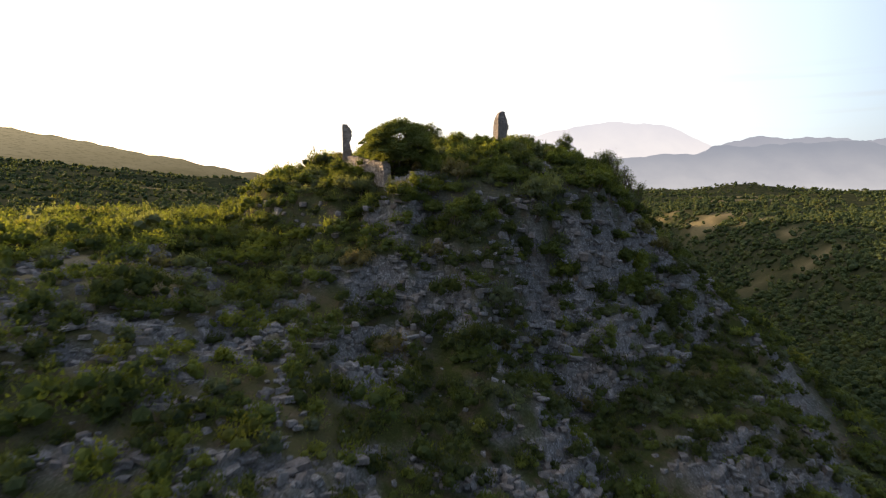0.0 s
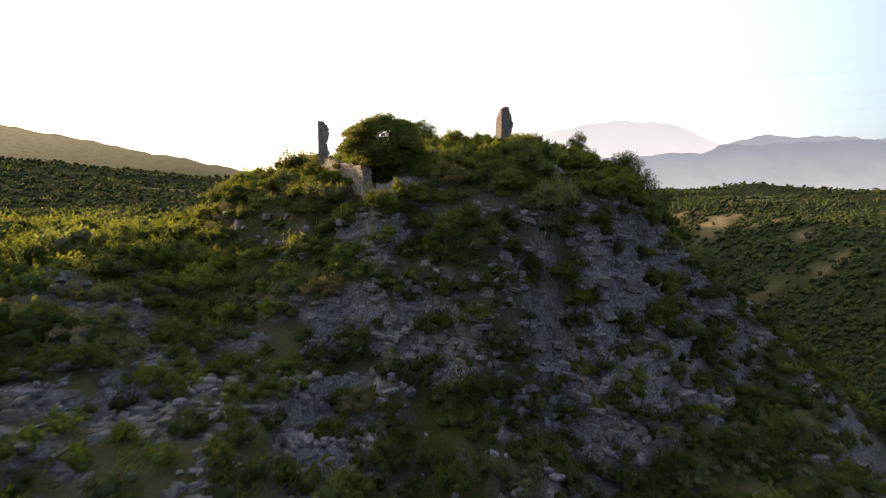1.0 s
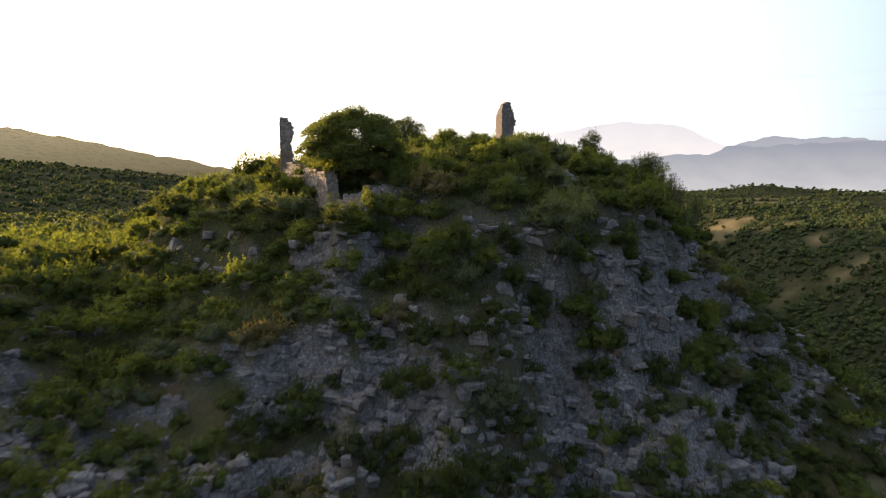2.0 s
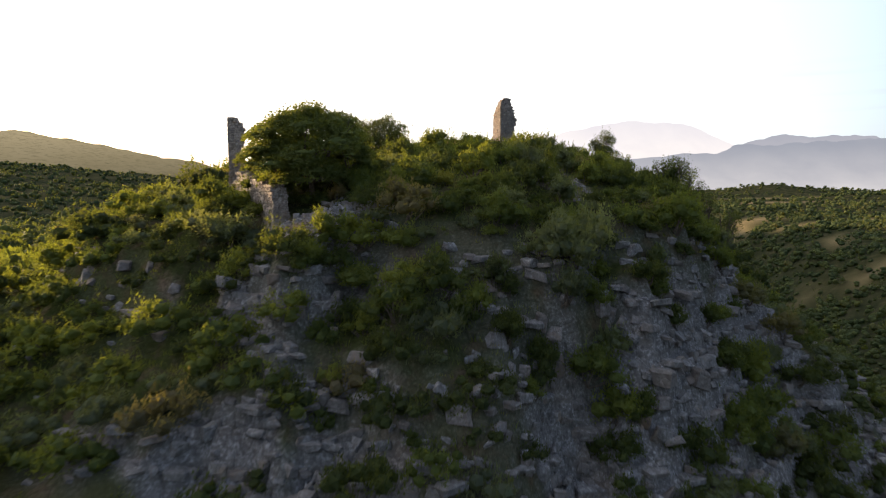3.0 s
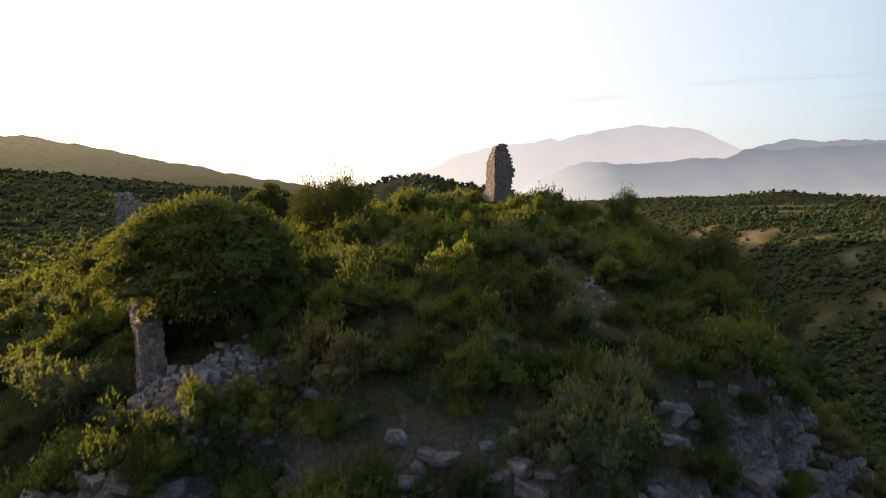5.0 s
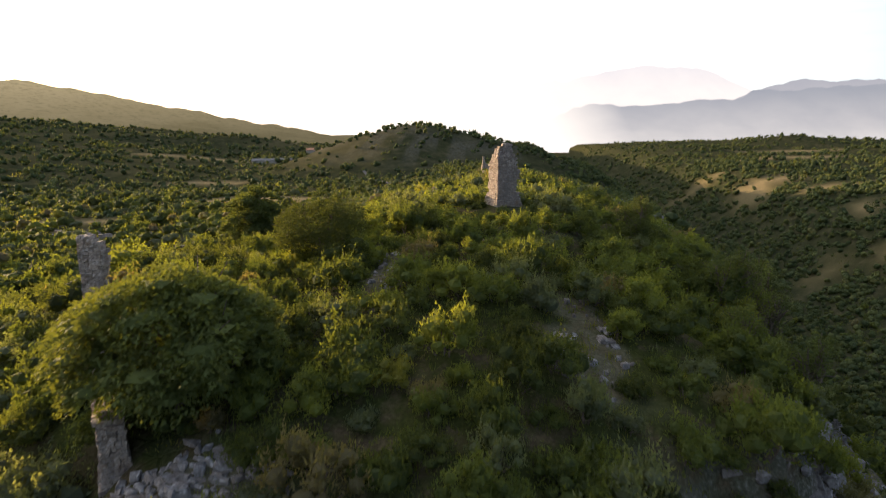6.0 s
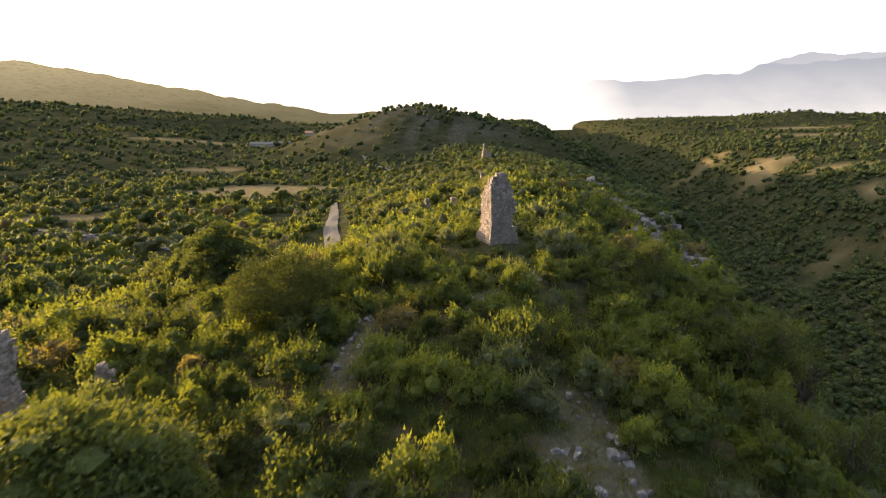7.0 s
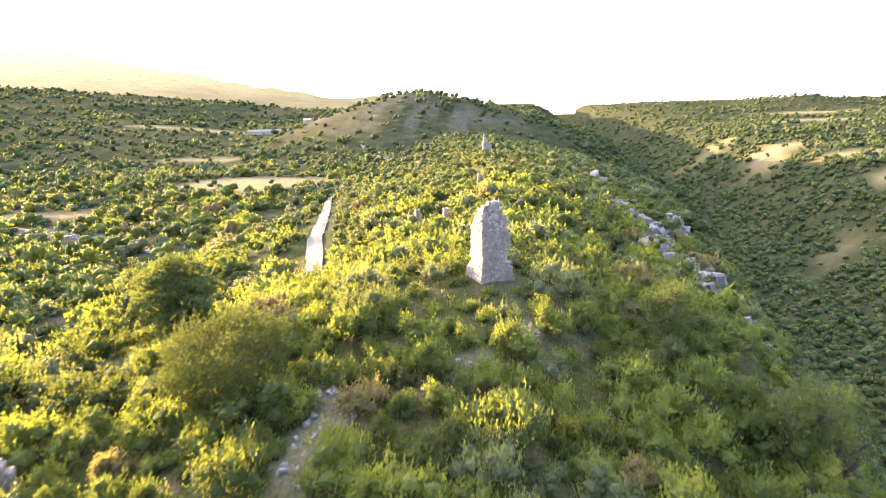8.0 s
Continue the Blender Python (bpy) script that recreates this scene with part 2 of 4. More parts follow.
def dome(rng, n, up=0.3):
    d = rng.normal(size=(n, 3))
    d[:, 2] += up
    return d / (np.linalg.norm(d, axis=1, keepdims=True) + 1e-9)


def icosahedron():
    """Corners and faces of a lump with twenty sides."""
    g = (1 + math.sqrt(5)) / 2
    corner = [(a, b, 0) for a in (-1, 1) for b in (-g, g)]
    v = np.array(corner + [(0, a, b) for a, b, _ in corner] + [(b, 0, a) for a, b, _ in corner], float) / math.hypot(1, g)
    near = 1.1 * min(np.linalg.norm(v[0] - v[k]) for k in range(1, 12))
    f = []
    for i in range(12):
        for j in range(i + 1, 12):
            for k in range(j + 1, 12):
                if max(np.linalg.norm(v[i] - v[j]), np.linalg.norm(v[j] - v[k]), np.linalg.norm(v[i] - v[k])) < near:
                    f.append((i, j, k) if np.dot(np.cross(v[j] - v[i], v[k] - v[i]), v[i]) > 0 else (i, k, j))
    return v, np.array(f)


LUMP_V, LUMP_F = icosahedron()


def lumps(rng, centre, size, squash=0.85):
    """Leaf-coloured cores added to give a crown bulk and block light: a knobbly mass round each centre, as single
    triangles.
    """
    v = LUMP_V[None] * (1, 1, squash) * np.reshape(size, (-1, 1, 1)) * rng.uniform(0.75, 1.2, (len(centre), 12, 1)) + centre[:, None]
    return v[:, LUMP_F].reshape(-1, 3)


def with_lumps(leaf_mesh, mass):
    v = np.concatenate([leaf_mesh[0], mass])
    return v, np.arange(len(v)).reshape(-1, 3)


def crown_leaves(rng, count, lobes, radius, height, base, leaf, shoots=0, up=0.5, inner=0.62, slim=0.5, lobe=(0.28, 0.46), ball=False, core=0.0, masses=99):
    """Leaves on a crown of many lobes, wide as radius, from base to height; shoots stand out on top."""
    a, r = rng.uniform(0, 2 * math.pi, lobes), np.sqrt(rng.uniform(0.02, 1, lobes))
    lobe_r = rng.uniform(*lobe, lobes) * radius
    spread = radius - lobe_r * 0.75
    lift = np.sqrt(np.clip(1 - (r * 0.9) ** 2, 0.05, 1))
    z = base + (height - base) * (0.25 + 0.75 * lift * rng.uniform(0.35, 1.0, lobes)) - lobe_r * 0.8
    centre = np.stack([np.cos(a) * r * spread, np.sin(a) * r * spread, np.maximum(z, base + lobe_r * 0.4)], axis=1)
    if ball:
        out = dome(rng, lobes, 0.0) * (rng.uniform(0.1, 1, (lobes, 1)) ** (1 / 3))
        centre = np.stack([out[:, 0] * spread, out[:, 1] * spread, (base + height) / 2 + out[:, 2] * np.maximum((height - base) / 2 - lobe_r * 0.8, 0.1)], axis=1)
    pick = rng.integers(0, lobes, count)
    d = dome(rng, count)
    depth = rng.uniform(inner, 1.06, (count, 1)) + 0.1 * rng.normal(size=(count, 1))
    c = centre[pick] + d * lobe_r[pick, None] * depth * (1, 1, 0.85)
    w = d * 0.6 + rng.normal(size=(count, 3)) * 0.5 + (0, 0, up)
    if shoots:
        k = rng.integers(0, lobes, shoots)
        root = centre[k] + dome(rng, shoots, 1.2) * lobe_r[k, None] * 0.85
        tall = rng.uniform(0.10, 0.36, shoots) * radius
        lean = rng.normal(size=(shoots, 3)) * 0.22 + (0, 0, 1)
        steps = np.linspace(0.0, 1.0, 7)
        sc = (root[:, None] + lean[:, None] * (tall[:, None] * steps)[..., None]).reshape(-1, 3) + rng.normal(size=(shoots * 7, 3)) * 0.03 * radius
        sw = np.repeat(lean, 7, axis=0) + rng.normal(size=(shoots * 7, 3)) * 0.35
        c, w = np.concatenate([c, sc]), np.concatenate([w, sw])
    keep = c[:, 2] > 0.02
    mesh = leaf_quads(c[keep], w[keep], leaf, leaf * slim, rng)
    if core:
        big = np.argsort(-lobe_r)[:masses]
        mesh = with_lumps(mesh, lumps(rng, centre[big], lobe_r[big] * core))
    return mesh, centre


def layered_leaves(rng, count, radius, height, base, leaf, tiers):
    """Leaves in flat overlapping sprays round a broad crown, open between them: (verts, faces), spray centres."""
    n = tiers
    turn, up = rng.uniform(0, 2 * math.pi, n), rng.uniform(-0.75, 1.0, n)
    inside = rng.uniform(0.6, 1.0, n)
    wide = np.sqrt(np.clip(1 - up ** 2, 0.02, 1)) * inside
    size = rng.uniform(0.14, 0.32, n) * radius
    mid, half = (base + height) / 2, (height - base) / 2
    centre = np.stack([np.cos(turn) * wide * (radius - size * 0.6), np.sin(turn) * wide * (radius - size * 0.6), mid + up * inside * (half - size * 0.3)], axis=1)
    pick = rng.choice(n, count, p=size ** 2 / (size ** 2).sum())
    a, r = rng.uniform(0, 2 * math.pi, count), np.sqrt(rng.uniform(0, 1, count))
    bulge = np.sqrt(np.clip(1 - r ** 2, 0, 1)) * 0.5
    spray = np.stack([np.cos(a) * r, np.sin(a) * r, bulge * rng.uniform(-0.25, 1.0, count) + 0.07 * rng.normal(size=count)], axis=1) * size[pick, None]
    out = centre[pick] - (0, 0, mid)
    out = out / (np.linalg.norm(out, axis=1, keepdims=True) + 1e-9)
    spray = spray - (0, 0, 1) * (np.sum(spray[:, :2] * out[:, :2], axis=1) * 0.55)[:, None]
    c = centre[pick] + spray
    w = out * 0.5 + rng.normal(size=(count, 3)) * 0.5 + spray * 0.4 - (0, 0, 0.25)
    keep = c[:, 2] > 0.05
    mesh = leaf_quads(c[keep], w[keep], leaf, leaf * 0.7, rng)
    return with_lumps(mesh, lumps(rng, centre - (0, 0, 0.1), size * 0.55, 0.4)), centre


def tubes(lines, sides=5):
    """Tapered tubes along lines of (point, radius)."""
    verts, faces = [], []
    for line in lines:
        for k, (p, r) in enumerate(line):
            ahead = Vector(line[min(k + 1, len(line) - 1)][0]) - Vector(line[max(k - 1, 0)][0])
            q = ahead.to_track_quat("Z", "Y")
            start = len(verts)
            for s in range(sides):
                t = 2 * math.pi * s / sides
                verts.append(Vector(p) + q @ Vector((math.cos(t) * r, math.sin(t) * r, 0)))
            if k:
                for s in range(sides):
                    e = (s + 1) % sides
                    faces.append((start - sides + s, start - sides + e, start + e, start + s))
    return verts, faces


def limb(rng, a, b, r0, r1, bends=4, wander=0.12):
    a, b = np.array(a, float), np.array(b, float)
    length = np.linalg.norm(b - a)
    line = []
    for k in range(bends + 1):
        t = k / bends
        p = a * (1 - t) + b * t + rng.normal(size=3) * wander * length * t * (1 - t) * 2
        line.append((tuple(p), r0 * (1 - t) + r1 * t))
    return line


def heights(x, y):
    return ground_z(np.asarray(x, float), np.asarray(y, float))


def height_at(x, y):
    return float(heights([x], [y])[0])

# ---- shape of the land ----
LATTICE = np.random.default_rng(5).uniform(size=65536)


def vnoise(x, y, seed=0.0):
    """Smooth value noise in 0..1 on arrays."""
    xi, yi = np.floor(x), np.floor(y)
    fx, fy = x - xi, y - yi
    fx, fy = fx * fx * (3 - 2 * fx), fy * fy * (3 - 2 * fy)
    i, j = xi.astype(np.int64), yi.astype(np.int64) * 7919 + int(seed * 131)

    def cell(a, b):
        return LATTICE[(a * 4271 + b) & 65535]

    low = cell(i, j) * (1 - fx) + cell(i + 1, j) * fx
    high = cell(i, j + 7919) * (1 - fx) + cell(i + 1, j + 7919) * fx
    return low * (1 - fy) + high * fy


def fbm(x, y, seed=0.0, octaves=4):
    total, weight = 0.0, 0.5
    for k in range(octaves):
        total = total + weight * (vnoise(x, y, seed + 3.1 * k) - 0.5)
        x, y, weight = x * 2.03 + 5.2, y * 2.03 - 3.7, weight * 0.5
    return total * 2


def smooth(a, b, x):
    t = np.clip((x - a) / (b - a), 0, 1)
    return t * t * (3 - 2 * t)


def crest_x(y):
    return np.interp(y, [122, 150, 230, 420, 560, 800], [9, 15, 20, 19, 5, -45])


def crest_z(y):
    return np.interp(y, [100, 122, 141, 165, 195, 250, 320, 400, 500, 650], [47.6, 48.3, 50.9, 48.4, 49.0, 45.5, 41.0, 36.5, 33, 30])


def gorge_x(y):
    return np.interp(y, [-400, 0, 358, 800, 1500, 3000], [40, 100, 171, 215, 250, 420])


def base_land(x, y):
    """West plateau, gorge and east plateau."""
    s = x - gorge_x(y)
    z = np.interp(s, [-420, -140, -125, -105, -85, -40, -8, 8, 45, 84, 105, 134, 170, 260, 600, 1200, 2500],
                  [30, 29, 25.5, 15, 4, -28, -62, -62, -52, -35, -15, -3, 3, 10, 17, 17, 12])
    west = smooth(-60, -160, s)
    z = z - west * np.interp(y, [130, 280, 420, 1000, 2000], [0, 5, 8, 15, 18])
    z = z + west * np.interp(y, [20, 62, 110], [-13, -4.5, 1.5])
    z = z + smooth(-20, -44, x) * smooth(-110, -60, x) * np.interp(y, [20, 42, 55, 72, 88, 120, 150], [-5, 1, 4.5, 6.5, 6.4, 2.5, 0])
    z = z + 14 * smooth(800, 1500, y) * fbm(x / 420, y / 420, 63.0, 5) + 9 * smooth(60, 180, s) * fbm(x / 150, y / 150, 83.0, 4) + 26 * np.exp(-(((x - 760) / 130) ** 2 + ((y - 1590) / 130) ** 2))
    z = z + (0.3 + 0.7 * smooth(150, 500, np.hypot(x, y - 100))) * 5 * fbm(x / 160, y / 160, 4.0, 3)
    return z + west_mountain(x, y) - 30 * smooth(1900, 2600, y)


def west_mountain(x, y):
    """Long hillside past the plateau, crest shaped by bearing to fit the camera's view."""
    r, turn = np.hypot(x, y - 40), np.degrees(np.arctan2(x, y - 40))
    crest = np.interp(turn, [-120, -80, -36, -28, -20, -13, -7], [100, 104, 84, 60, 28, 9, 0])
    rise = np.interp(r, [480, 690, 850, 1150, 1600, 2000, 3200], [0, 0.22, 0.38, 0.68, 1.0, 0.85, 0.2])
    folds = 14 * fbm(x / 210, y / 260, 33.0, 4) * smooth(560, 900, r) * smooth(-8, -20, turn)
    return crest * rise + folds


def ridge_land(x, y):
    """The long ridge whose near end is the rocky castle hill."""
    yy = np.maximum(y, 122)
    dx, dy = x - crest_x(yy), np.minimum(y - 122, 0)
    d = np.hypot(dx, dy) + 1e-6
    east, south = dx / d, -dy / d
    k = 1.0 + 0.12 * np.maximum(east, 0) + 0.10 * np.maximum(east, 0) * south - (0.34 * (1 - 0.35 * south) - 0.34 * smooth(120, 155, y)) * np.maximum(-east, 0)
    d = d * k + (3.6 * fbm(x / 13, y / 13, 9.0, 4) + 4.5 * np.abs(fbm(x / 8, y / 15, 19.0, 3)) - 0.8) * smooth(10, 28, d)
    far = smooth(170, 420, y)
    rim = np.interp(y, [120, 150, 200, 372, 700], [25, 28, 40, 86, 98])
    fall = np.interp(y, [120, 150, 200, 372, 700], [7, 8, 13, 19, 12])
    shoulder = np.where(d < rim, fall * (np.minimum(d, rim) / rim) ** 1.6, fall + (d - rim) * 1.22)
    side = smooth(0.0, 0.35, east) * smooth(122, 152, y) * smooth(760, 620, y)
    steep = np.interp(d, [0, 8, 18, 25, 29.5, 32.5, 36, 42, 50, 56, 70, 100, 145, 260],
                      [0, 0.6, 3.0, 4.8, 7.2, 12.0, 15.0, 20, 26.8, 31.5, 43, 66, 95, 125])
    spur = smooth(-0.05, 0.2, east) * smooth(0.3, 0.6, south)
    steep = steep + spur * np.interp(d, [30, 36, 48, 60], [0, 7.5, 8, 3])
    gentle = np.interp(d, [0, 20, 60, 145, 260], [0, 4, 28, 95, 125])
    drop = steep * (1 - far) + gentle * far
    flank = smooth(0.1, -0.3, east) * smooth(135, 195, y)
    drop = drop * (1 - flank) + flank * np.interp(d, [0, 20, 60, 110, 200], [0, 3, 13.5, 37, 100])
    return crest_z(np.clip(y, 100, 900)) - drop * (1 - side) - shoulder * side


def far_hill(x, y):
    r = np.hypot((x + 48) / 1.0, (y - 790) / 1.25)
    return np.interp(r, [0, 40, 75, 130, 190, 260, 420], [64, 61, 52, 34, 18, -30, -140]) + 5 * fbm(x / 60, y / 60, 2.0, 3)


# hollows worn into the front of the castle hill: centre, reach, depth
HOLLOWS = ((-13, 92, 5, 5, 4.2), (8.5, 92, 6, 3.5, 4.2), (18.5, 98, 4, 3.5, 4.0), (32, 120, 5, 5, 3.6), (14, 78, 11, 7, 3.6), (-0.2, 94, 3, 2.5, 2.5), (-11.5, 98.5, 4, 4, 2.8), (-20, 108, 6, 7, 2.0))


def land(x, y):
    """Height of the ground without its fine relief."""
    a, b, c = base_land(x, y), ridge_land(x, y), far_hill(x, y)
    m = np.maximum(np.maximum(a, b), c)
    worn = 0.0
    for hx, hy, rx, ry, cut in HOLLOWS:
        worn = worn - cut * np.exp(-(((x - hx) / rx) ** 2 + ((y - hy) / ry) ** 2))
    return worn + m + 0.6 * np.log(np.exp((a - m) / 0.6) + np.exp((b - m) / 0.6) + np.exp((c - m) / 0.6))


def steepness(x, y, step=1.0):
    return np.hypot(land(x + step, y) - land(x - step, y), land(x, y + step) - land(x, y - step)) / (2 * step)


def crag(x, y):
    """1 on the bare rock faces of the castle hill, 0 on soil."""
    near = smooth(25, 45, y) * smooth(150, 120, y) * smooth(-48, -24, x) * smooth(72, 55, x)
    near = near * (1 - 0.35 * np.exp(-(((x - 2) / 8) ** 2 + ((y - 90) / 4) ** 2)))
    near = near * (1 - smooth(86, 94, y) * smooth(-12, -20, x))
    ledges = smooth(-52, -44, x) * smooth(2, -8, x) * smooth(36, 48, y) * smooth(92, 84, y) * smooth(-0.02, 0.14, fbm(x / 11, y / 6, 29.0, 3)) * smooth(0.12, 0.35, steepness(x, y, 2.0))
    near = near * smooth(41.0, 36.5, land(x, y)) * smooth(-0.16, 0.1, fbm(x / 8, y / 8, 44.0, 3) + 0.18)
    return np.maximum(0.9 * ledges, near * smooth(0.55, 1.0, steepness(x, y, 1.5) + 0.9 * fbm(x / 8, y / 8, 6.0, 3)))


def ground_z(x, y):
    """Height of the ground with ledges and bumps."""
    z = land(x, y)
    near = smooth(220, 120, np.hypot(x - 10, y - 110))
    rock = crag(x, y)
    bed = 2.1
    level = (z + 0.12 * x - 0.05 * y + 1.2 * fbm(x / 11, y / 11, 8.0, 2)) / bed
    part_of = level - np.floor(level)
    ledge = (smooth(0.35, 0.75, part_of) - part_of) * bed
    joint = 3.2 * fbm(x / 4.2, y / 3.4, 13.0, 2)
    broken = np.floor(joint) + smooth(0.72, 1.0, joint - np.floor(joint)) - joint
    z = z + rock * (1.25 * ledge + 1.1 * broken + 1.5 * fbm(x / 3.4, y / 3.4, 5.0, 3) + 0.5 * np.abs(fbm(x / 1.3, y / 1.3, 7.0, 2)))
    return z + near * (1 - rock) * 0.7 * fbm(x / 5, y / 5, 1.0, 3) + smooth(150, 400, np.hypot(x, y - 100)) * 1.2 * fbm(x / 40, y / 40, 3.0, 3)


# ---- the ground: one sheet from underfoot to the horizon ----
def grid_line(lo, hi, step, start, end, growth=1.085, most=90.0):
    line = list(np.arange(lo, hi + 1e-6, step))
    p, s = hi, step
    while p < end:
        s = min(s * growth, most)
        p += s
        line.append(p)
    p, s = lo, step
    while p > start:
        s = min(s * growth, most)
        p -= s
        line.insert(0, p)
    return np.array(line)


def in_patch(x, y, cx, cy, rx, ry, turn=0.0):
    out = np.zeros_like(x)
    close = np.hypot(x - cx, y - cy) < 1.9 * max(rx, ry)
    x, y = x[close], y[close]
    c, s = math.cos(radians(turn)), math.sin(radians(turn))
    u, v = (x - cx) * c + (y - cy) * s, -(x - cx) * s + (y - cy) * c
    wobble = 1 + 0.5 * fbm(x / (0.7 * rx), y / (0.7 * rx), cx)
    out[close] = smooth(1.15, 0.85, np.hypot(u / rx, v / ry) * wobble)
    return out


# fields and clearings: centre, half sizes, turn
FIELDS = ((345, 770, 62, 34, 20), (385, 692, 56, 28, 10), (335, 580, 30, 15, 20), (285, 480, 22, 14, 0), (300, 900, 40, 16, 0), (520, 1050, 100, 24, 10),
          (-98, 395, 42, 34, 10), (250, 488, 32, 15, 25), (150, 545, 26, 16, 0), (-150, 300, 30, 10, 20), (-200, 520, 36, 16, 20), 
          (-330, 800, 90, 30, 0), (-62, 96, 10, 4, 0), (-40, 70, 12, 4, 20), (700, 1330, 160, 40, 10))
# bare stony spots on the castle hill
BARE = ((17.2, 109.2, 3.2, 3.4, 0), (3.6, 119.5, 1.6, 5.2, -5), (12.7, 127.0, 2.5, 1.9, 0), (-3.5, 97.0, 4.0, 2.2, 0), (18.2, 114.6, 2.2, 1.7, 0), (16.0, 132.3, 2.0, 1.3, 20), (3.0, 113.5, 1.5, 1.5, 0))


def field_cover(x, y):
    out = np.zeros_like(x)
    for f in FIELDS:
        out = np.maximum(out, in_patch(x, y, *f))
    return out


# pale rock bands along the rim above the gorge
RIM = ((-112, 266, 34, 6, -32), (58, 312, 6, 22, 10), (47, 213, 5, 16, 8), (46, 184, 4, 14, 5), (56, 178, 4, 12, 0), (44, 152, 4, 10, 0), (62, 240, 5, 14, 10), (90, 350, 8, 30, 12))


def rim_cover(x, y):
    out = np.zeros_like(x)
    for f in RIM:
        out = np.maximum(out, in_patch(x, y, *f))
    return out


def bare_cover(x, y):
    out = np.zeros_like(x)
    for f in BARE:
        out = np.maximum(out, in_patch(x, y, *f))
    return out


def build_ground():
    gx = grid_line(-30, 56, 0.5, -4600, 4600)
    gy = grid_line(45, 128, 0.5, -900, 4700)
    X, Y = np.meshgrid(gx, gy)
    x, y = X.ravel(), Y.ravel()
    z = heights(x, y)
    nx, ny = len(gx), len(gy)
    i = (np.arange(ny - 1)[:, None] * nx + np.arange(nx - 1)[None]).ravel()
    faces = np.stack([i, i + 1, i + nx + 1, i + nx], axis=1)
    far = smooth(160, 420, np.hypot(x, y - 100))
    # fields low in the gorge get a weaker dry colour in place of shade
    dry = np.maximum((0.92 - 0.4 * smooth(120, 80, x - gorge_x(y)) * (x > 60)) * field_cover(x, y), 0.2 * bare_cover(x, y))
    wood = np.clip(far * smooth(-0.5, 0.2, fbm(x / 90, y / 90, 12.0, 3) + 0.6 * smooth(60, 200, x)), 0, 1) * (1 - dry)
    plain = smooth(2300, 2900, y)
    # dry grass on the far west plain, its paleness partly in place of haze
    dry = np.maximum(dry, 0.35 * smooth(-40, -110, x) * smooth(200, 330, y) * smooth(-0.5, 0.05, fbm(x / 60, y / 60, 55.0, 3)))
    dry = np.maximum(dry, plain * 0.1)
    scree = 0.35 * smooth(0.05, 0.5, fbm(x / 9, y / 9, 15.0, 3)) * smooth(160, 110, np.hypot(x - 10, y - 95)) * 0.8 + 0.5 * bare_cover(x, y)
    scree = np.maximum(scree, 0.75 * (1 - 0.7 * smooth(-2, -12, x)) * smooth(0.7, 1.3, steepness(x, y, 1.5)) * smooth(150, 110, np.hypot(x - 10, y - 95)))
    dry = np.maximum(dry, 0.25 * smooth(-2, -14, x) * smooth(-60, -40, x) * smooth(88, 76, y) * smooth(-0.25, 0.2, fbm(x / 7, y / 7, 81.0, 2)))
    dry = np.maximum(dry, 0.4 * smooth(24, 31, x) * smooth(64, 52, x) * smooth(45, 58, y) * smooth(104, 94, y) * smooth(-0.3, 0.15, fbm(x / 8, y / 8, 91.0, 2)))
    scree = np.maximum(scree, 0.8 * rim_cover(x, y))
    scree = np.maximum(scree, 0.6 * smooth(170, 100, np.hypot(x + 48, (y - 790) / 1.25)) * smooth(-0.1, 0.25, fbm(x / 14, y / 14, 73.0, 3)))
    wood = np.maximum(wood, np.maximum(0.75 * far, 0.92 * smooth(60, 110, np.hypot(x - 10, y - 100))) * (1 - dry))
    dry = np.maximum(dry, 0.3 * smooth(210, 120, np.hypot(x + 48, (y - 770) / 1.2)) * smooth(-0.2, 0.2, fbm(x / 25, y / 25, 71.0, 2)))
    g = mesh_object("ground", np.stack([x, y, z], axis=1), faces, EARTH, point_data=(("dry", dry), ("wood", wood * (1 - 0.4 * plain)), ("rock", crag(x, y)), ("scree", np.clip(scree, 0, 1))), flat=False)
    return tagged(g, "rocky limestone hill and scrub-covered land reaching to the horizon", "ground", kind="structure")


build_ground()


def ribbon(name, label, line, half, category, lift=0.12):
    """A gravel track laid on the ground along a line of (x, y)."""
    pts = []
    for (ax, ay), (bx, by) in zip(line, line[1:]):
        n = max(2, int(math.hypot(bx - ax, by - ay) / 3))
        pts += [(ax + (bx - ax) * k / n, ay + (by - ay) * k / n) for k in range(n)]
    pts.append(line[-1])
    p = np.array(pts)
    for _ in range(6):
        p[1:-1] = (p[:-2] + 2 * p[1:-1] + p[2:]) / 4
    d = np.gradient(p, axis=0)
    side = np.stack([d[:, 1], -d[:, 0]], axis=1) / np.linalg.norm(d, axis=1, keepdims=True)
    cols = np.linspace(-1, 1, 7)
    mid = heights(p[:, 0], p[:, 1])
    verts = []
    for c in cols:
        q = p + side * half * c * (1 + 0.04 * np.sin(np.arange(len(p)) * 0.9 + 4 * c))[:, None]
        z = np.maximum(heights(q[:, 0], q[:, 1]), mid - 0.4) + lift - 0.1 * abs(c)
        verts.append(np.column_stack([q, z]))
    n, v = len(p), np.concatenate(verts)
    i = (np.arange(6)[:, None] * n + np.arange(n - 1)[None]).ravel()
    ob = mesh_object(name, v, np.stack([i, i + n, i + n + 1, i + 1], axis=1), GRAVEL, flat=False)
    return tagged(ob, label, category, kind="structure")


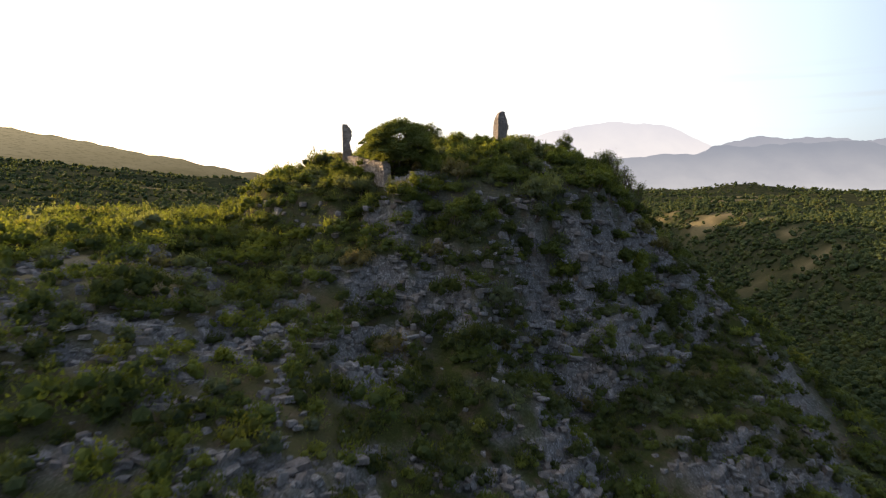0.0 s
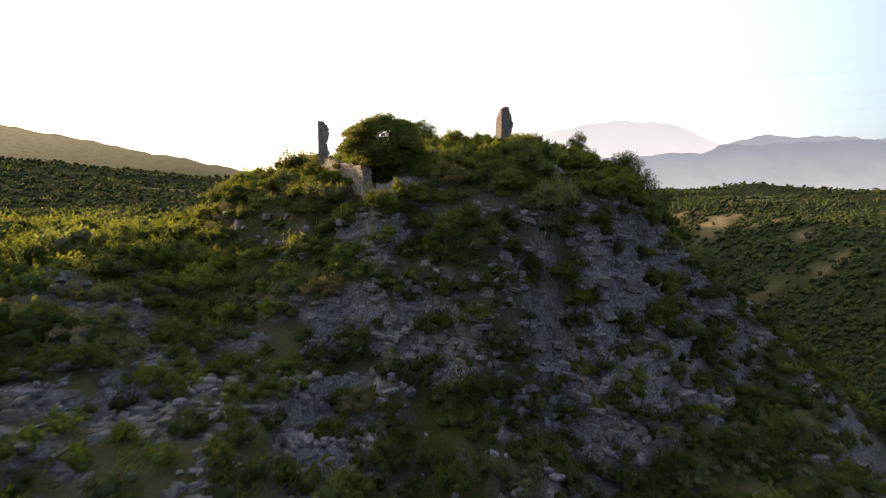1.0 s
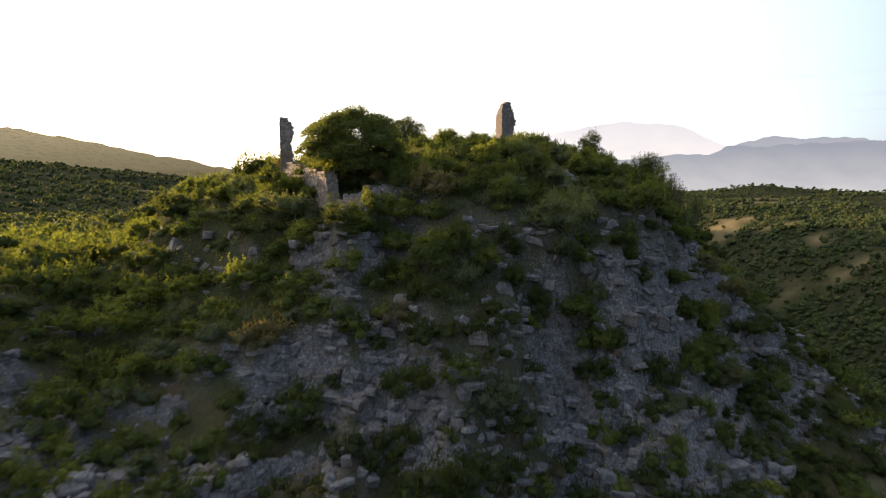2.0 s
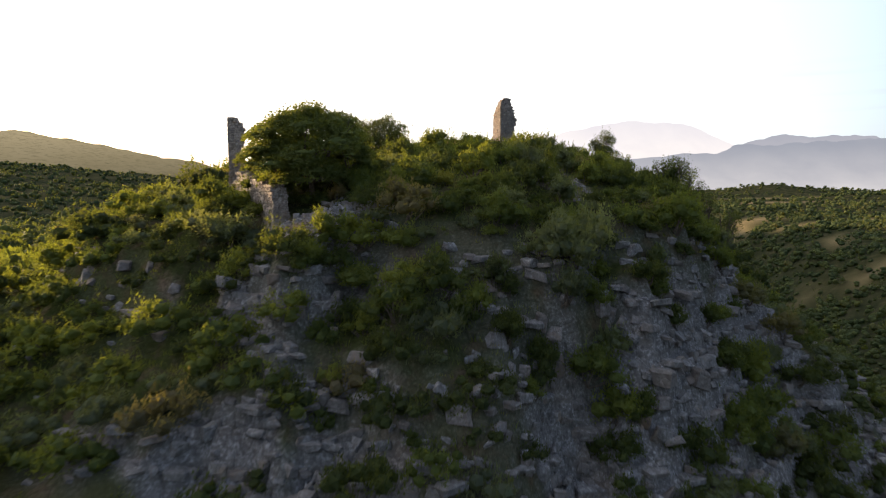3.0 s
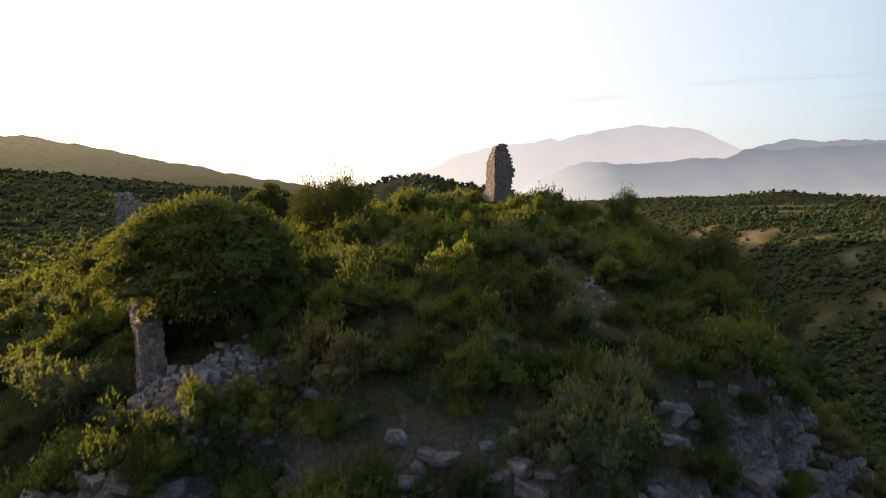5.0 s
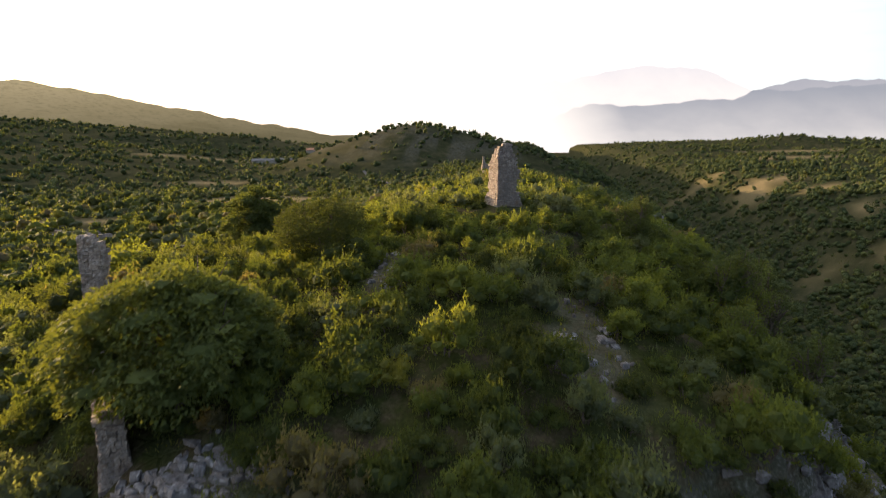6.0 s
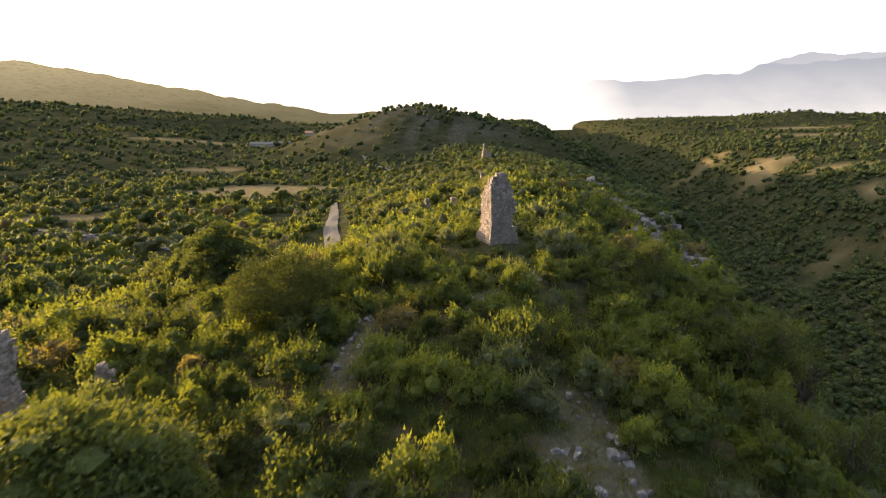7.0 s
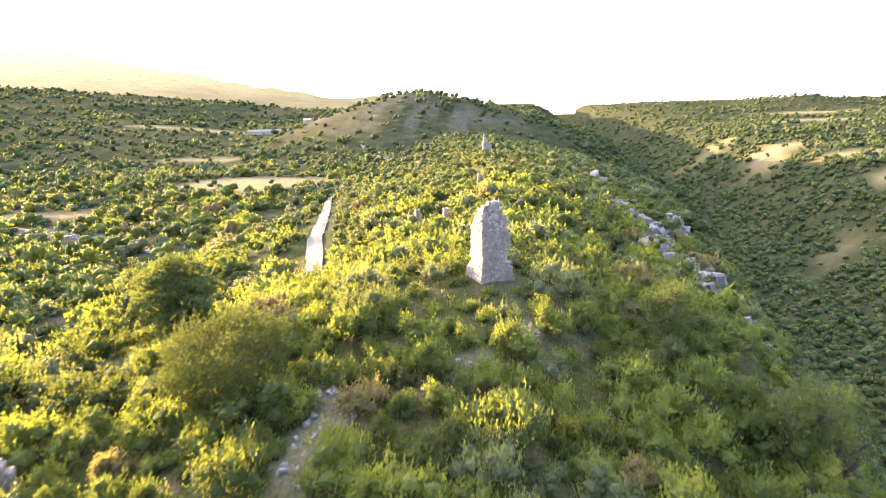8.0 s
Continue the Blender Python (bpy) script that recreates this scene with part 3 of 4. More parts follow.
ROAD = ((-8.5, 164), (-11, 176), (-14.5, 189), (-21, 220), (-30, 260), (-41, 308), (-47, 335), (-40, 372))
ribbon("road", "pale gravel road winding along the foot of the ridge", ROAD, 1.3, "road", 0.35)
ribbon("road_track", "pale dirt track crossing the saddle below the far hill", ((-18, 432), (-44, 500), (-78, 586)), 2.2, "track", 0.3)
ribbon("road_scar", "bare earth track on the plateau", ((-140, 280), (-112, 266), (-88, 252), (-70, 240)), 1.3, "track", 0.3)


# ---- far distance ----
def far_ridge(name, label, line, depth, material, foot=-60.0, run=620.0, bow=1.3):
    """A mountain chain at a great depth: its skyline by a few (x, z), rough in between, sloping towards the viewer."""
    xs, zs = zip(*line)
    x = np.linspace(xs[0], xs[-1], 260)
    top = np.interp(x, xs, zs) + 40 * fbm(x / 170, x * 0 + depth, 2.0, 5)
    rows = []
    for k, f in enumerate(np.linspace(0, 1, 14)):
        spread = (1 - f) * run
        z = foot + (top - foot) * f ** bow + 16 * (1 - f) * f * 4 * fbm(x / 260, x * 0 + k * 0.45, depth, 3)
        rows.append(np.column_stack([x, np.full_like(x, depth) - spread, z]))
    rows.append(np.column_stack([x, np.full_like(x, depth + 60), np.full_like(x, foot)]))
    n, v = len(x), np.concatenate(rows)
    i = (np.arange(len(rows) - 1)[:, None] * n + np.arange(n - 1)[None]).ravel()
    ob = mesh_object(name, v, np.stack([i, i + 1, i + n + 1, i + n], axis=1), material, flat=False)
    return tagged(ob, label, "mountains", kind="structure")


# emissive backdrops: the tone shifts and fades here are painted haze
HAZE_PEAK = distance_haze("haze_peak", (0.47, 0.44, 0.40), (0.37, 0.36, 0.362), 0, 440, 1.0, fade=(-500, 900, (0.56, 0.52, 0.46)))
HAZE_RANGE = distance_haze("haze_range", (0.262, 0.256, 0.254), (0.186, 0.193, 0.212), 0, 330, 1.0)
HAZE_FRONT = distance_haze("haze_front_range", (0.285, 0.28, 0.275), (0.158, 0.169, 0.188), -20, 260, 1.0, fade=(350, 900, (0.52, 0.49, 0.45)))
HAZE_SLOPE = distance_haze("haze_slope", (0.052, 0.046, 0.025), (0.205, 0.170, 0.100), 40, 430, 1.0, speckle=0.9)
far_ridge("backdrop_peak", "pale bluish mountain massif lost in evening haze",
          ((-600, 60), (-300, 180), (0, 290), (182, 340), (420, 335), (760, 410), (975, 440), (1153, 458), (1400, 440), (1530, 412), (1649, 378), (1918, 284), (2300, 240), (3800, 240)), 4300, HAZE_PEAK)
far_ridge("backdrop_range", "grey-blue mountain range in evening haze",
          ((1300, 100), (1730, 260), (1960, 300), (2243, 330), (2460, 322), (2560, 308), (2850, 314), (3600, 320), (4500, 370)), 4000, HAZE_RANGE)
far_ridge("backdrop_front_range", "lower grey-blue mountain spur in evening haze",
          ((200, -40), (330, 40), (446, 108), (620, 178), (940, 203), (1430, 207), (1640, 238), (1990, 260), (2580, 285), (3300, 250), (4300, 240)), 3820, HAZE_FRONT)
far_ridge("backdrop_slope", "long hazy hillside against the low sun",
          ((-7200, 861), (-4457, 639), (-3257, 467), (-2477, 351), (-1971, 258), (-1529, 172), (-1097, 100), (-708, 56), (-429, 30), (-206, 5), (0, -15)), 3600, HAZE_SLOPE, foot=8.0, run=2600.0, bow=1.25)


# ---- ruins ----
def box_stones(boxes, rng, jitter=0.025):
    """Rough stones from rows of (centre xyz, half sizes xyz)."""
    unit = np.array([(-1, -1, -1), (1, -1, -1), (1, 1, -1), (-1, 1, -1), (-1, -1, 1), (1, -1, 1), (1, 1, 1), (-1, 1, 1)], float)
    quad = np.array([(0, 3, 2, 1), (4, 5, 6, 7), (0, 1, 5, 4), (1, 2, 6, 5), (2, 3, 7, 6), (3, 0, 4, 7)])
    b = np.asarray(boxes, float)
    v = b[:, None, :3] + unit[None] * b[:, None, 3:] * rng.uniform(0.9, 1.0, (len(b), 8, 3)) + rng.normal(size=(len(b), 8, 3)) * jitter
    f = quad[None] + 8 * np.arange(len(b))[:, None, None]
    return v.reshape(-1, 3), f.reshape(-1, 4)


def ruin(name, label, at, outline, height, seed, course=0.27, ragged=0.16, category="ruin", single=False):
    """Standing rubble masonry in courses. outline(z) gives x0, x1, y0, y1 of the course at that height."""
    rng = np.random.default_rng(seed)
    e = thing(name, at, label, category)
    stones, core, loose = [], [], []
    z = -1.2
    while z < height:
        h = course * rng.uniform(0.8, 1.2)
        x0, x1, y0, y1 = outline(max(z, 0))
        x0, x1, y0, y1 = x0 + rng.normal() * ragged * 0.1, x1 + rng.normal() * ragged, y0, y1 + rng.normal() * ragged * 0.6
        if x1 - x0 > 0.25 and y1 - y0 > 0.25:
            core.append(((x0 + x1) / 2, (y0 + y1) / 2, z + h / 2, max(0.06, (x1 - x0) / 2 - 0.07), max(0.06, (y1 - y0) / 2 - 0.07), h / 2 + 0.02))
            for axis in (0, 1):
                lo, hi = (x0, x1) if axis == 0 else (y0, y1)
                for edge in ((y0, y1) if axis == 0 else (x0, x1)):
                    p = lo
                    while p < hi - 0.08:
                        w = min(rng.uniform(0.2, 0.5), hi - p)
                        proud = rng.uniform(-0.05, 0.03)
                        inward = 0.16 if edge in (y0, x0) else -0.16
                        c, half = [0, 0, z + h / 2], [0, 0, h / 2 - 0.002]
                        c[axis], half[axis] = p + w / 2, w / 2 - 0.002
                        c[1 - axis], half[1 - axis] = edge + inward - math.copysign(proud, inward), 0.18
                        if single and edge in (y0, x0) and len(loose) < 300 and z > 0.3:
                            loose.append((*c, *half))
                        else:
                            stones.append((*c, *half))
                        p += w
        z += h
    top = outline(height - 0.1)
    for _ in range(14):
        stones.append((rng.uniform(top[0], top[1]), rng.uniform(top[2], top[3]), height + rng.uniform(-0.15, 0.12), *rng.uniform(0.08, 0.2, 3)))
    v, f = box_stones(core, rng, 0.01)
    mesh_object("core", v, f, MORTAR, e, "grey mortar and rubble core")
    v, f = box_stones(stones, rng)
    tagged(mesh_object("masonry", v, f, MASONRY, e, "weathered coursed limestone blocks"), kind="stuff")
    for k, s in enumerate(loose):
        ob = new("stone", BLOCKS[k % len(BLOCKS)])
        ob.parent = e
        ob.matrix_basis = pose(*s[:3], rng.normal() * 1.5, rng.normal() * 1.5, rng.normal() * 2) @ Matrix.Diagonal((*s[3:], 1))
    return e


def block_mesh(seed):
    r = np.random.default_rng(seed)
    v, f = box_stones([(0, 0, 0, 1, 1, 1)], r, 0.06)
    me = bpy.data.meshes.new("stone")
    me.from_pydata([tuple(p) for p in v], [], [tuple(int(i) for i in q) for q in f])
    me.materials.append(MASONRY)
    return me


BLOCKS = [block_mesh(400 + k) for k in range(10)]


def stepped(rows):
    """An outline from rows of (z, x0, x1, y0, y1)."""
    zs = [r[0] for r in rows]
    return lambda z: tuple(float(np.interp(z, zs, [r[k] for r in rows])) for k in range(1, 5))


ruin("tower_ruin", "tall ragged limestone tower stump in scrub on the crest", pose(13.4, 139.6, 50.35, 0, 0, 30),
     stepped(((0, -0.2, 3.3, -0.05, 2.9), (1.2, -0.1, 3.2, 0, 2.7), (1.7, 0, 3.1, 0, 2.2), (1.95, 0, 2.3, 0, 2.05), (2.6, 0, 2.45, 0, 2.0), (3.6, 0, 2.75, 0, 1.9),
              (4.4, 0, 2.7, 0, 1.9), (5.0, 0, 2.55, 0, 1.8), (5.9, 0, 2.25, 0, 1.2), (6.4, 0, 1.95, 0, 0.8), (6.8, 0.1, 1.65, 0.03, 0.6), (7.05, 0.5, 1.5, 0.05, 0.5), (7.25, 1.0, 1.45, 0.1, 0.45))), 7.25, 3, course=0.23, ragged=0.13, single=True)
ruin("pillar_ruin", "slender leftover corner of a castle wall beside a tree", pose(-17.2, 112.2, 44.6, 0, 0, 8),
     stepped(((0, -0.2, 1.75, -0.1, 1.6), (2.0, 0, 1.5, 0, 1.35), (4.2, 0, 1.2, 0, 1.3), (5.2, 0, 1.45, 0, 1.3), (6.6, 0, 1.5, 0, 1.25), (7.2, 0, 1.05, 0, 1.1), (7.6, 0, 0.9, 0, 0.9))), 7.6, 5, ragged=0.1)
ruin("wall_ruin", "broken castle wall with a standing end below a spreading tree", pose(-7.5, 99.6, 39.8, 0, 0, 122.5),
     stepped(((0, -0.7, 15.4, -1.3, 1.5), (0.9, -0.45, 15.4, -0.7, 1.4), (2.0, -0.15, 15.4, -0.25, 1.35), (3.2, 0, 15.4, 0, 1.3), (4.7, 0.1, 15.3, 0, 1.25),
              (5.2, 0.9, 15.2, 0, 1.2), (5.6, 4.0, 15.0, 0, 1.1), (6.0, 9.0, 15.0, 0, 1.0), (6.6, 12.5, 14.8, 0, 0.9))), 6.6, 7)
ruin("stone_stump", "short stump of masonry among bushes", pose(-13.6, 117.0, height_at(-13.6, 117.0) - 0.1, 0, 0, 15),
     stepped(((0, 0, 1.0, 0, 0.9), (2.2, 0.1, 0.9, 0, 0.8), (2.8, 0.2, 0.7, 0.1, 0.6))), 2.8, 9)
ruin("far_pillar_ruin", "distant split stump of a ruined tower on the ridge", pose(17.0, 408, height_at(19, 409) - 0.3, 0, 0, 10),
     stepped(((0, 0, 4.6, 0, 3.5), (3.5, 0, 4.4, 0, 3.2), (4.5, 0.3, 3.6, 0, 2.6), (6.0, 0.5, 1.6, 0.2, 1.6), (9.0, 0.6, 1.1, 0.3, 1.0))), 9.0, 11, course=0.4)
for sx, sy, sh in ((3.6, 182, 2.6), (8.0, 181, 2.0), (13.4, 218, 3.0)):
    ruin("wall_remnant", "small standing scrap of old masonry among bushes", pose(sx, sy, height_at(sx, sy) - 0.1, 0, 0, 20),
         stepped(((0, 0, 0.9, 0, 0.7), (sh, 0.1, 0.7, 0, 0.6))), sh, int(sx * 10))


# ---- rocks ----
def rock_mesh(seed, flat):
    """A bedded block: a box with cut edges, its corners knocked about."""
    r = random.Random(seed)
    bm = bmesh.new()
    if seed % 2:
        for _ in range(20):
            bm.verts.new((r.uniform(-1, 1) * 0.95, r.uniform(-1, 1) * 0.85, max(-0.85, min(0.85, r.uniform(-1.2, 1.2))) * flat))
        bmesh.ops.convex_hull(bm, input=bm.verts, use_existing_faces=False)
        bmesh.ops.delete(bm, geom=[v for v in bm.verts if not v.link_faces], context="VERTS")
    else:
        bmesh.ops.create_cube(bm, size=2)
        for v in bm.verts:
            v.co = Vector((v.co.x * r.uniform(0.5, 1.0), v.co.y * r.uniform(0.45, 0.95), v.co.z * r.uniform(0.6, 1.0) * flat))
        bmesh.ops.bevel(bm, geom=bm.edges, offset=0.16, segments=1, profile=0.6, affect="EDGES")
    for v in bm.verts:
        v.co += Vector((r.gauss(0, 0.06), r.gauss(0, 0.06), r.gauss(0, 0.05)))
    bmesh.ops.triangulate(bm, faces=bm.faces)
    me = bpy.data.meshes.new("rock")
    bm.to_mesh(me)
    bm.free()
    me.materials.append(ROCK)
    return me


ROCKS = [rock_mesh(k, 0.6 + 0.1 * (k % 5)) for k in range(12)]
rng = np.random.default_rng(21)


def scatter(rng, n, x0, x1, y0, y1, gap, chance):
    """Spots at least gap apart, kept with the chance that the place gives."""
    x, y = rng.uniform(x0, x1, n), rng.uniform(y0, y1, n)
    keep = rng.uniform(size=n) < chance(x, y)
    x, y = x[keep], y[keep]
    taken, out = {}, []
    for a, b in zip(x, y):
        i, j = int(a // gap), int(b // gap)
        if all((a - c) ** 2 + (b - d) ** 2 >= gap * gap for u in (i - 1, i, i + 1) for v in (j - 1, j, j + 1) for c, d in taken.get((u, v), ())):
            taken.setdefault((i, j), []).append((a, b))
            out.append((a, b))
    return np.array(out)


def slope_at(x, y):
    return (heights(x + 0.9, y) - heights(x - 0.9, y)) / 1.8, (heights(x, y + 0.9) - heights(x, y - 0.9)) / 1.8


def lay_rocks(spots, size_of, apart, name, label, group, bedded=0.0):
    """Blocks bedded into the slope, long side along the contour. The nearest to the crest's end are things, the rest one mesh."""
    x, y = spots[:, 0], spots[:, 1]
    z, (sx, sy) = heights(x, y), slope_at(x, y)
    order = np.argsort(np.hypot(x - 10, y - 97))
    verts, faces, count = [], [], 0
    models = []
    for me in ROCKS:
        co = np.zeros(3 * len(me.vertices))
        me.vertices.foreach_get("co", co)
        tri = np.zeros(3 * len(me.polygons), dtype=np.int32)
        me.polygons.foreach_get("vertices", tri)
        models.append((co.reshape(-1, 3), tri.reshape(-1, 3)))
    for rank, k in enumerate(order):
        size = size_of(x[k], y[k], math.hypot(sx[k], sy[k]))
        turn = math.degrees(math.atan2(sy[k], sx[k])) + 90 + rng.normal() * 16
        m = pose(x[k], y[k], z[k] + size * rng.uniform(-0.35, 0.12), 5 + rng.normal() * 11, -6 + rng.normal() * 11, turn)
        m = m @ Matrix.Diagonal((size * rng.uniform(0.8, 1.6), size * rng.uniform(0.7, 1.1), size * rng.uniform(0.7, 1.5), 1))
        i = int(rng.integers(len(ROCKS)))
        if rng.uniform() < bedded:
            bed = 0.85
            level = round((z[k] + 0.10 * x[k] - 0.04 * y[k]) / bed) * bed - 0.10 * x[k] + 0.04 * y[k]
            m = pose(x[k], y[k], level + rng.normal() * 0.04, 2.5 + rng.normal() * 6, -5 + rng.normal() * 6, turn + rng.normal() * 14)
            m = m @ Matrix.Diagonal((size * rng.uniform(0.9, 1.9), size * rng.uniform(0.8, 1.3), size * rng.uniform(0.5, 1.0), 1))
            i = 2 * int(rng.integers(len(ROCKS) // 2))
        if rank < apart:
            ob = new("rock", ROCKS[i])
            ob.matrix_world = m
            tagged(ob, label, "rock", group)
        else:
            a = np.array(m)
            verts.append(models[i][0] @ a[:3, :3].T + a[:3, 3])
            faces.append(models[i][1] + count)
            count += len(models[i][0])
    if verts:
        tagged(mesh_object(name, np.concatenate(verts), np.concatenate(faces), ROCK), "jointed grey limestone blocks of the hillside", "rocks", kind="stuff")


face = scatter(rng, 70000, -50, 56, 40, 128, 0.58, lambda x, y: (1 - 0.6 * smooth(-4, -12, x)) * np.maximum(smooth(0.25, 0.6, crag(x, y)), 0.3 * smooth(0.9, 1.3, steepness(x, y, 1.5)) * smooth(41, 38, land(x, y))) * smooth(-0.6, -0.15, fbm(x / 6, y / 6, 17.0, 2)) + 0.12 * smooth(0.05, 0.3, fbm(x / 5, y / 9, 23.0, 2)) * smooth(-4, -10, x) * smooth(88, 78, y))
lay_rocks(face, lambda x, y, s: rng.uniform(0.25, 0.7) * (1.35 if rng.uniform() < 0.15 else 1.0), 180, "cliff_blocks", "angular grey limestone block in the cliff face", "blocks of the cliff face", 0.4)
rubble = scatter(rng, 15000, -40, 50, 45, 135, 0.42, lambda x, y: np.clip(0.55 * bare_cover(x, y) + 0.05 * smooth(105, 85, y) + 0.95 * in_patch(x, y, -3.4, 97.0, 5.0, 2.8), 0, 1) * (1 - crag(x, y)))
heap = scatter(rng, 1600, -8.5, 2.0, 93.5, 100.5, 0.3, lambda x, y: in_patch(x, y, -3.4, 97.0, 4.6, 2.4))
lay_rocks(np.concatenate([heap, rubble]), lambda x, y, s: rng.uniform(0.12, 0.4), 120, "rubble", "loose pale limestone stone lying on bare ground", "loose stones on the hill")

rim_spots = np.concatenate([np.column_stack([rng.normal(px, rx * 0.5, 44), rng.normal(py, ry * 0.5, 44)]) for px, py, rx, ry, turn in RIM])
lay_rocks(rim_spots, lambda x, y, s: rng.uniform(0.5, 1.5) * (1.5 if y > 300 else 1.0), 0, "rim_outcrop", "", "")


# ---- trees ----
def tree(name, label, x, y, top, radius, seed, count, lobes, leaf, material, base_part=0.28, shoots=0, group="", inner=0.62, stem=0.0, up=0.35, slim=0.5, lobe=(0.28, 0.46), ball=False, layered=False):
    """A tree with a tapered trunk, limbs and an uneven crown of single leaves."""
    r = np.random.default_rng(seed)
    ground = height_at(x, y)
    tall = top - ground
    e = thing(name, pose(x, y, ground), label, "tree", group)
    (v, f), centre = crown_leaves(r, count, lobes, radius, tall, tall * base_part, leaf, shoots, inner=inner, up=up, slim=slim, lobe=lobe, ball=ball)
    if layered:
        (v, f), centre = layered_leaves(r, count, radius, tall, tall * base_part, leaf, lobes)
    width = stem or 0.05 * tall
    fork = (r.normal() * 0.2, r.normal() * 0.2, tall * max(base_part, 0.2) * 0.9)
    lines = [limb(r, (0, 0, -0.4), fork, width, width * 0.75, 3, 0.08)]
    tv, tf = tubes(lines, 8)
    trunk = mesh_object("trunk", [tuple(p) for p in tv], tf, BARK, e, "grey-brown bark", flat=False)
    for c in centre[:: max(1, lobes // 12)]:
        lines = [limb(r, fork, c, width * 0.5, width * 0.12, 5)]
        for _ in range(2):
            lines.append(limb(r, c * 0.7 + np.array(fork) * 0.3, c + r.normal(size=3) * radius * 0.2, width * 0.2, width * 0.05, 3))
        tv, tf = tubes(lines, 5)
        mesh_object("branch", [tuple(p) for p in tv], tf, BARK, trunk, flat=False)
    mesh_object("crown", v, f, material, e)
    return e


tree("spreading_tree", "broad spreading fig tree with a rounded crown over broken walls", -6.2, 103.0, 52.5, 6.2, 31, 28000, 112, 0.27, TREE, 0.0, stem=0.32, layered=True)
tree("upright_tree", "dense upright evergreen tree on the crest", -2.8, 124.6, 54.0, 4.6, 32, 22000, 64, 0.2, OLIVE_TREE, -0.05, 300, inner=0.65, lobe=(0.18, 0.32), ball=True)
tree("round_tree", "round-headed green tree beside the ruins", -14.6, 140.8, 53.4, 4.3, 33, 24000, 80, 0.24, TREE, 0.0, layered=True)
tree("crest_tree", "small dark tree at the edge of the crest", 27.8, 134.7, 52.8, 2.3, 34, 9000, 24, 0.17, TREE, 0.03, 40, inner=0.5, ball=True, lobe=(0.3, 0.46))
tree("crest_bush_tree", "low dark tree beside the tower stump", 20.6, 141.4, 52.0, 1.4, 35, 1800, 12, 0.18, DARK_TREE, 0.1, 12)
for k, (x, y, top, rad) in enumerate(((33.6, 126, 49.0, 3.0), (36.8, 129, 47.4, 2.9), (31.5, 118.5, 45.5, 2.4), (39.0, 122, 43.4, 2.8), (40.2, 132, 45.6, 3.0))):
    tree("flank_tree", "dark evergreen tree clinging to the steep rim", x, y, top, rad, 60 + k, 4600, 22, 0.19, TREE, 0.1, 30, "trees of the rim", inner=0.5, ball=True, lobe=(0.3, 0.46))


# ---- scrub ----
def bush(name, seed, count, lobes, height, leaf, shoots, material, label, group):
    r = np.random.default_rng(seed)
    e = thing(name, pose(0, 0, 0), label, "bush", group)
    (v, f), centre = crown_leaves(r, count, lobes, 1.0, height, 0.05, leaf, shoots, up=0.75, slim=0.52, inner=0.58, core=0.56)
    lines = [limb(r, (r.normal() * 0.08, r.normal() * 0.08, -0.25), c, 0.035, 0.012, 3) for c in centre[:6]]
    tv, tf = tubes(lines, 4)
    mesh_object("stem", [tuple(p) for p in tv], tf, BARK, e, "thin woody stems")
    mesh_object("crown", v, f, material, e)
    return e, v


LABELS = ("dense green maquis bush with upright shoots on the hill", "rounded olive-green maquis bush on stony ground", "low spreading yellow-green bush on the slope")
MODELS = []
for k in range(8):
    MODELS.append(bush("bush", 100 + k, 1250 + 80 * (k % 3), 12 + k % 4, 1.05 + 0.12 * (k % 4), 0.098, 44 if k % 3 != 1 else 18, SCRUB, LABELS[k % 3], "maquis bushes of the castle hill"))
FINE = [crown_leaves(np.random.default_rng(230 + k), 480, 12, 1.0, 1.15, 0.02, 0.118, 18 if k % 2 else 6, up=0.7, slim=0.5, core=0.66, masses=7)[0][0] for k in range(6)]
LARGE = [crown_leaves(np.random.default_rng(240 + k), 860, 18, 1.0, 1.1, 0.02, 0.09, 34 if k % 2 else 14, up=0.7, slim=0.55, lobe=(0.2, 0.36), core=0.66, masses=12)[0][0] for k in range(4)]
MIDDLE = [crown_leaves(np.random.default_rng(250 + k), 300, 12, 1.0, 1.15, 0.02, 0.145, 6 if k % 2 else 2, up=0.6, slim=0.55, core=0.62, masses=5)[0][0] for k in range(6)]
LIGHT = [crown_leaves(np.random.default_rng(200 + k), 110, 9, 1.0, 1.1, 0.03, 0.24, 3, slim=0.55, core=0.7, masses=4)[0][0] for k in range(6)]
RIDGE = [crown_leaves(np.random.default_rng(260 + k), 150, 10, 1.0, 1.15, 0.02, 0.19, 2, up=0.6, slim=0.6, core=0.7, masses=5)[0][0] for k in range(6)]
SPARSE = [crown_leaves(np.random.default_rng(270 + k), 56, 7, 1.0, 1.15, 0.0, 0.19, 0, inner=0.84, core=0.88, masses=3)[0][0] for k in range(6)]
CLUMPS = []
for k in range(6):
    r = np.random.default_rng(300 + k)
    CLUMPS.append(crown_leaves(r, 16, 6, 1.0, 1.2, 0.0, 0.34, 0, inner=0.85, core=1.05, masses=2)[0][0])


def away_from_ruins(x, y):
    ok = np.ones_like(x)
    for cx, cy, rad in ((14.3, 141.2, 2.4), (-16.2, 113, 1.6), (-8.4, 99.4, 1.6), (-11.5, 104.5, 1.8), (-14.5, 109, 1.8), (-6.0, 96.4, 2.5), (-9.8, 96.4, 2.6), (-13.2, 117.4, 1.2), (-1.6, 124.6, 1.8), (-14.6, 140.8, 1.8)):
        ok = ok * (np.hypot(x - cx, y - cy) > rad)
    return ok


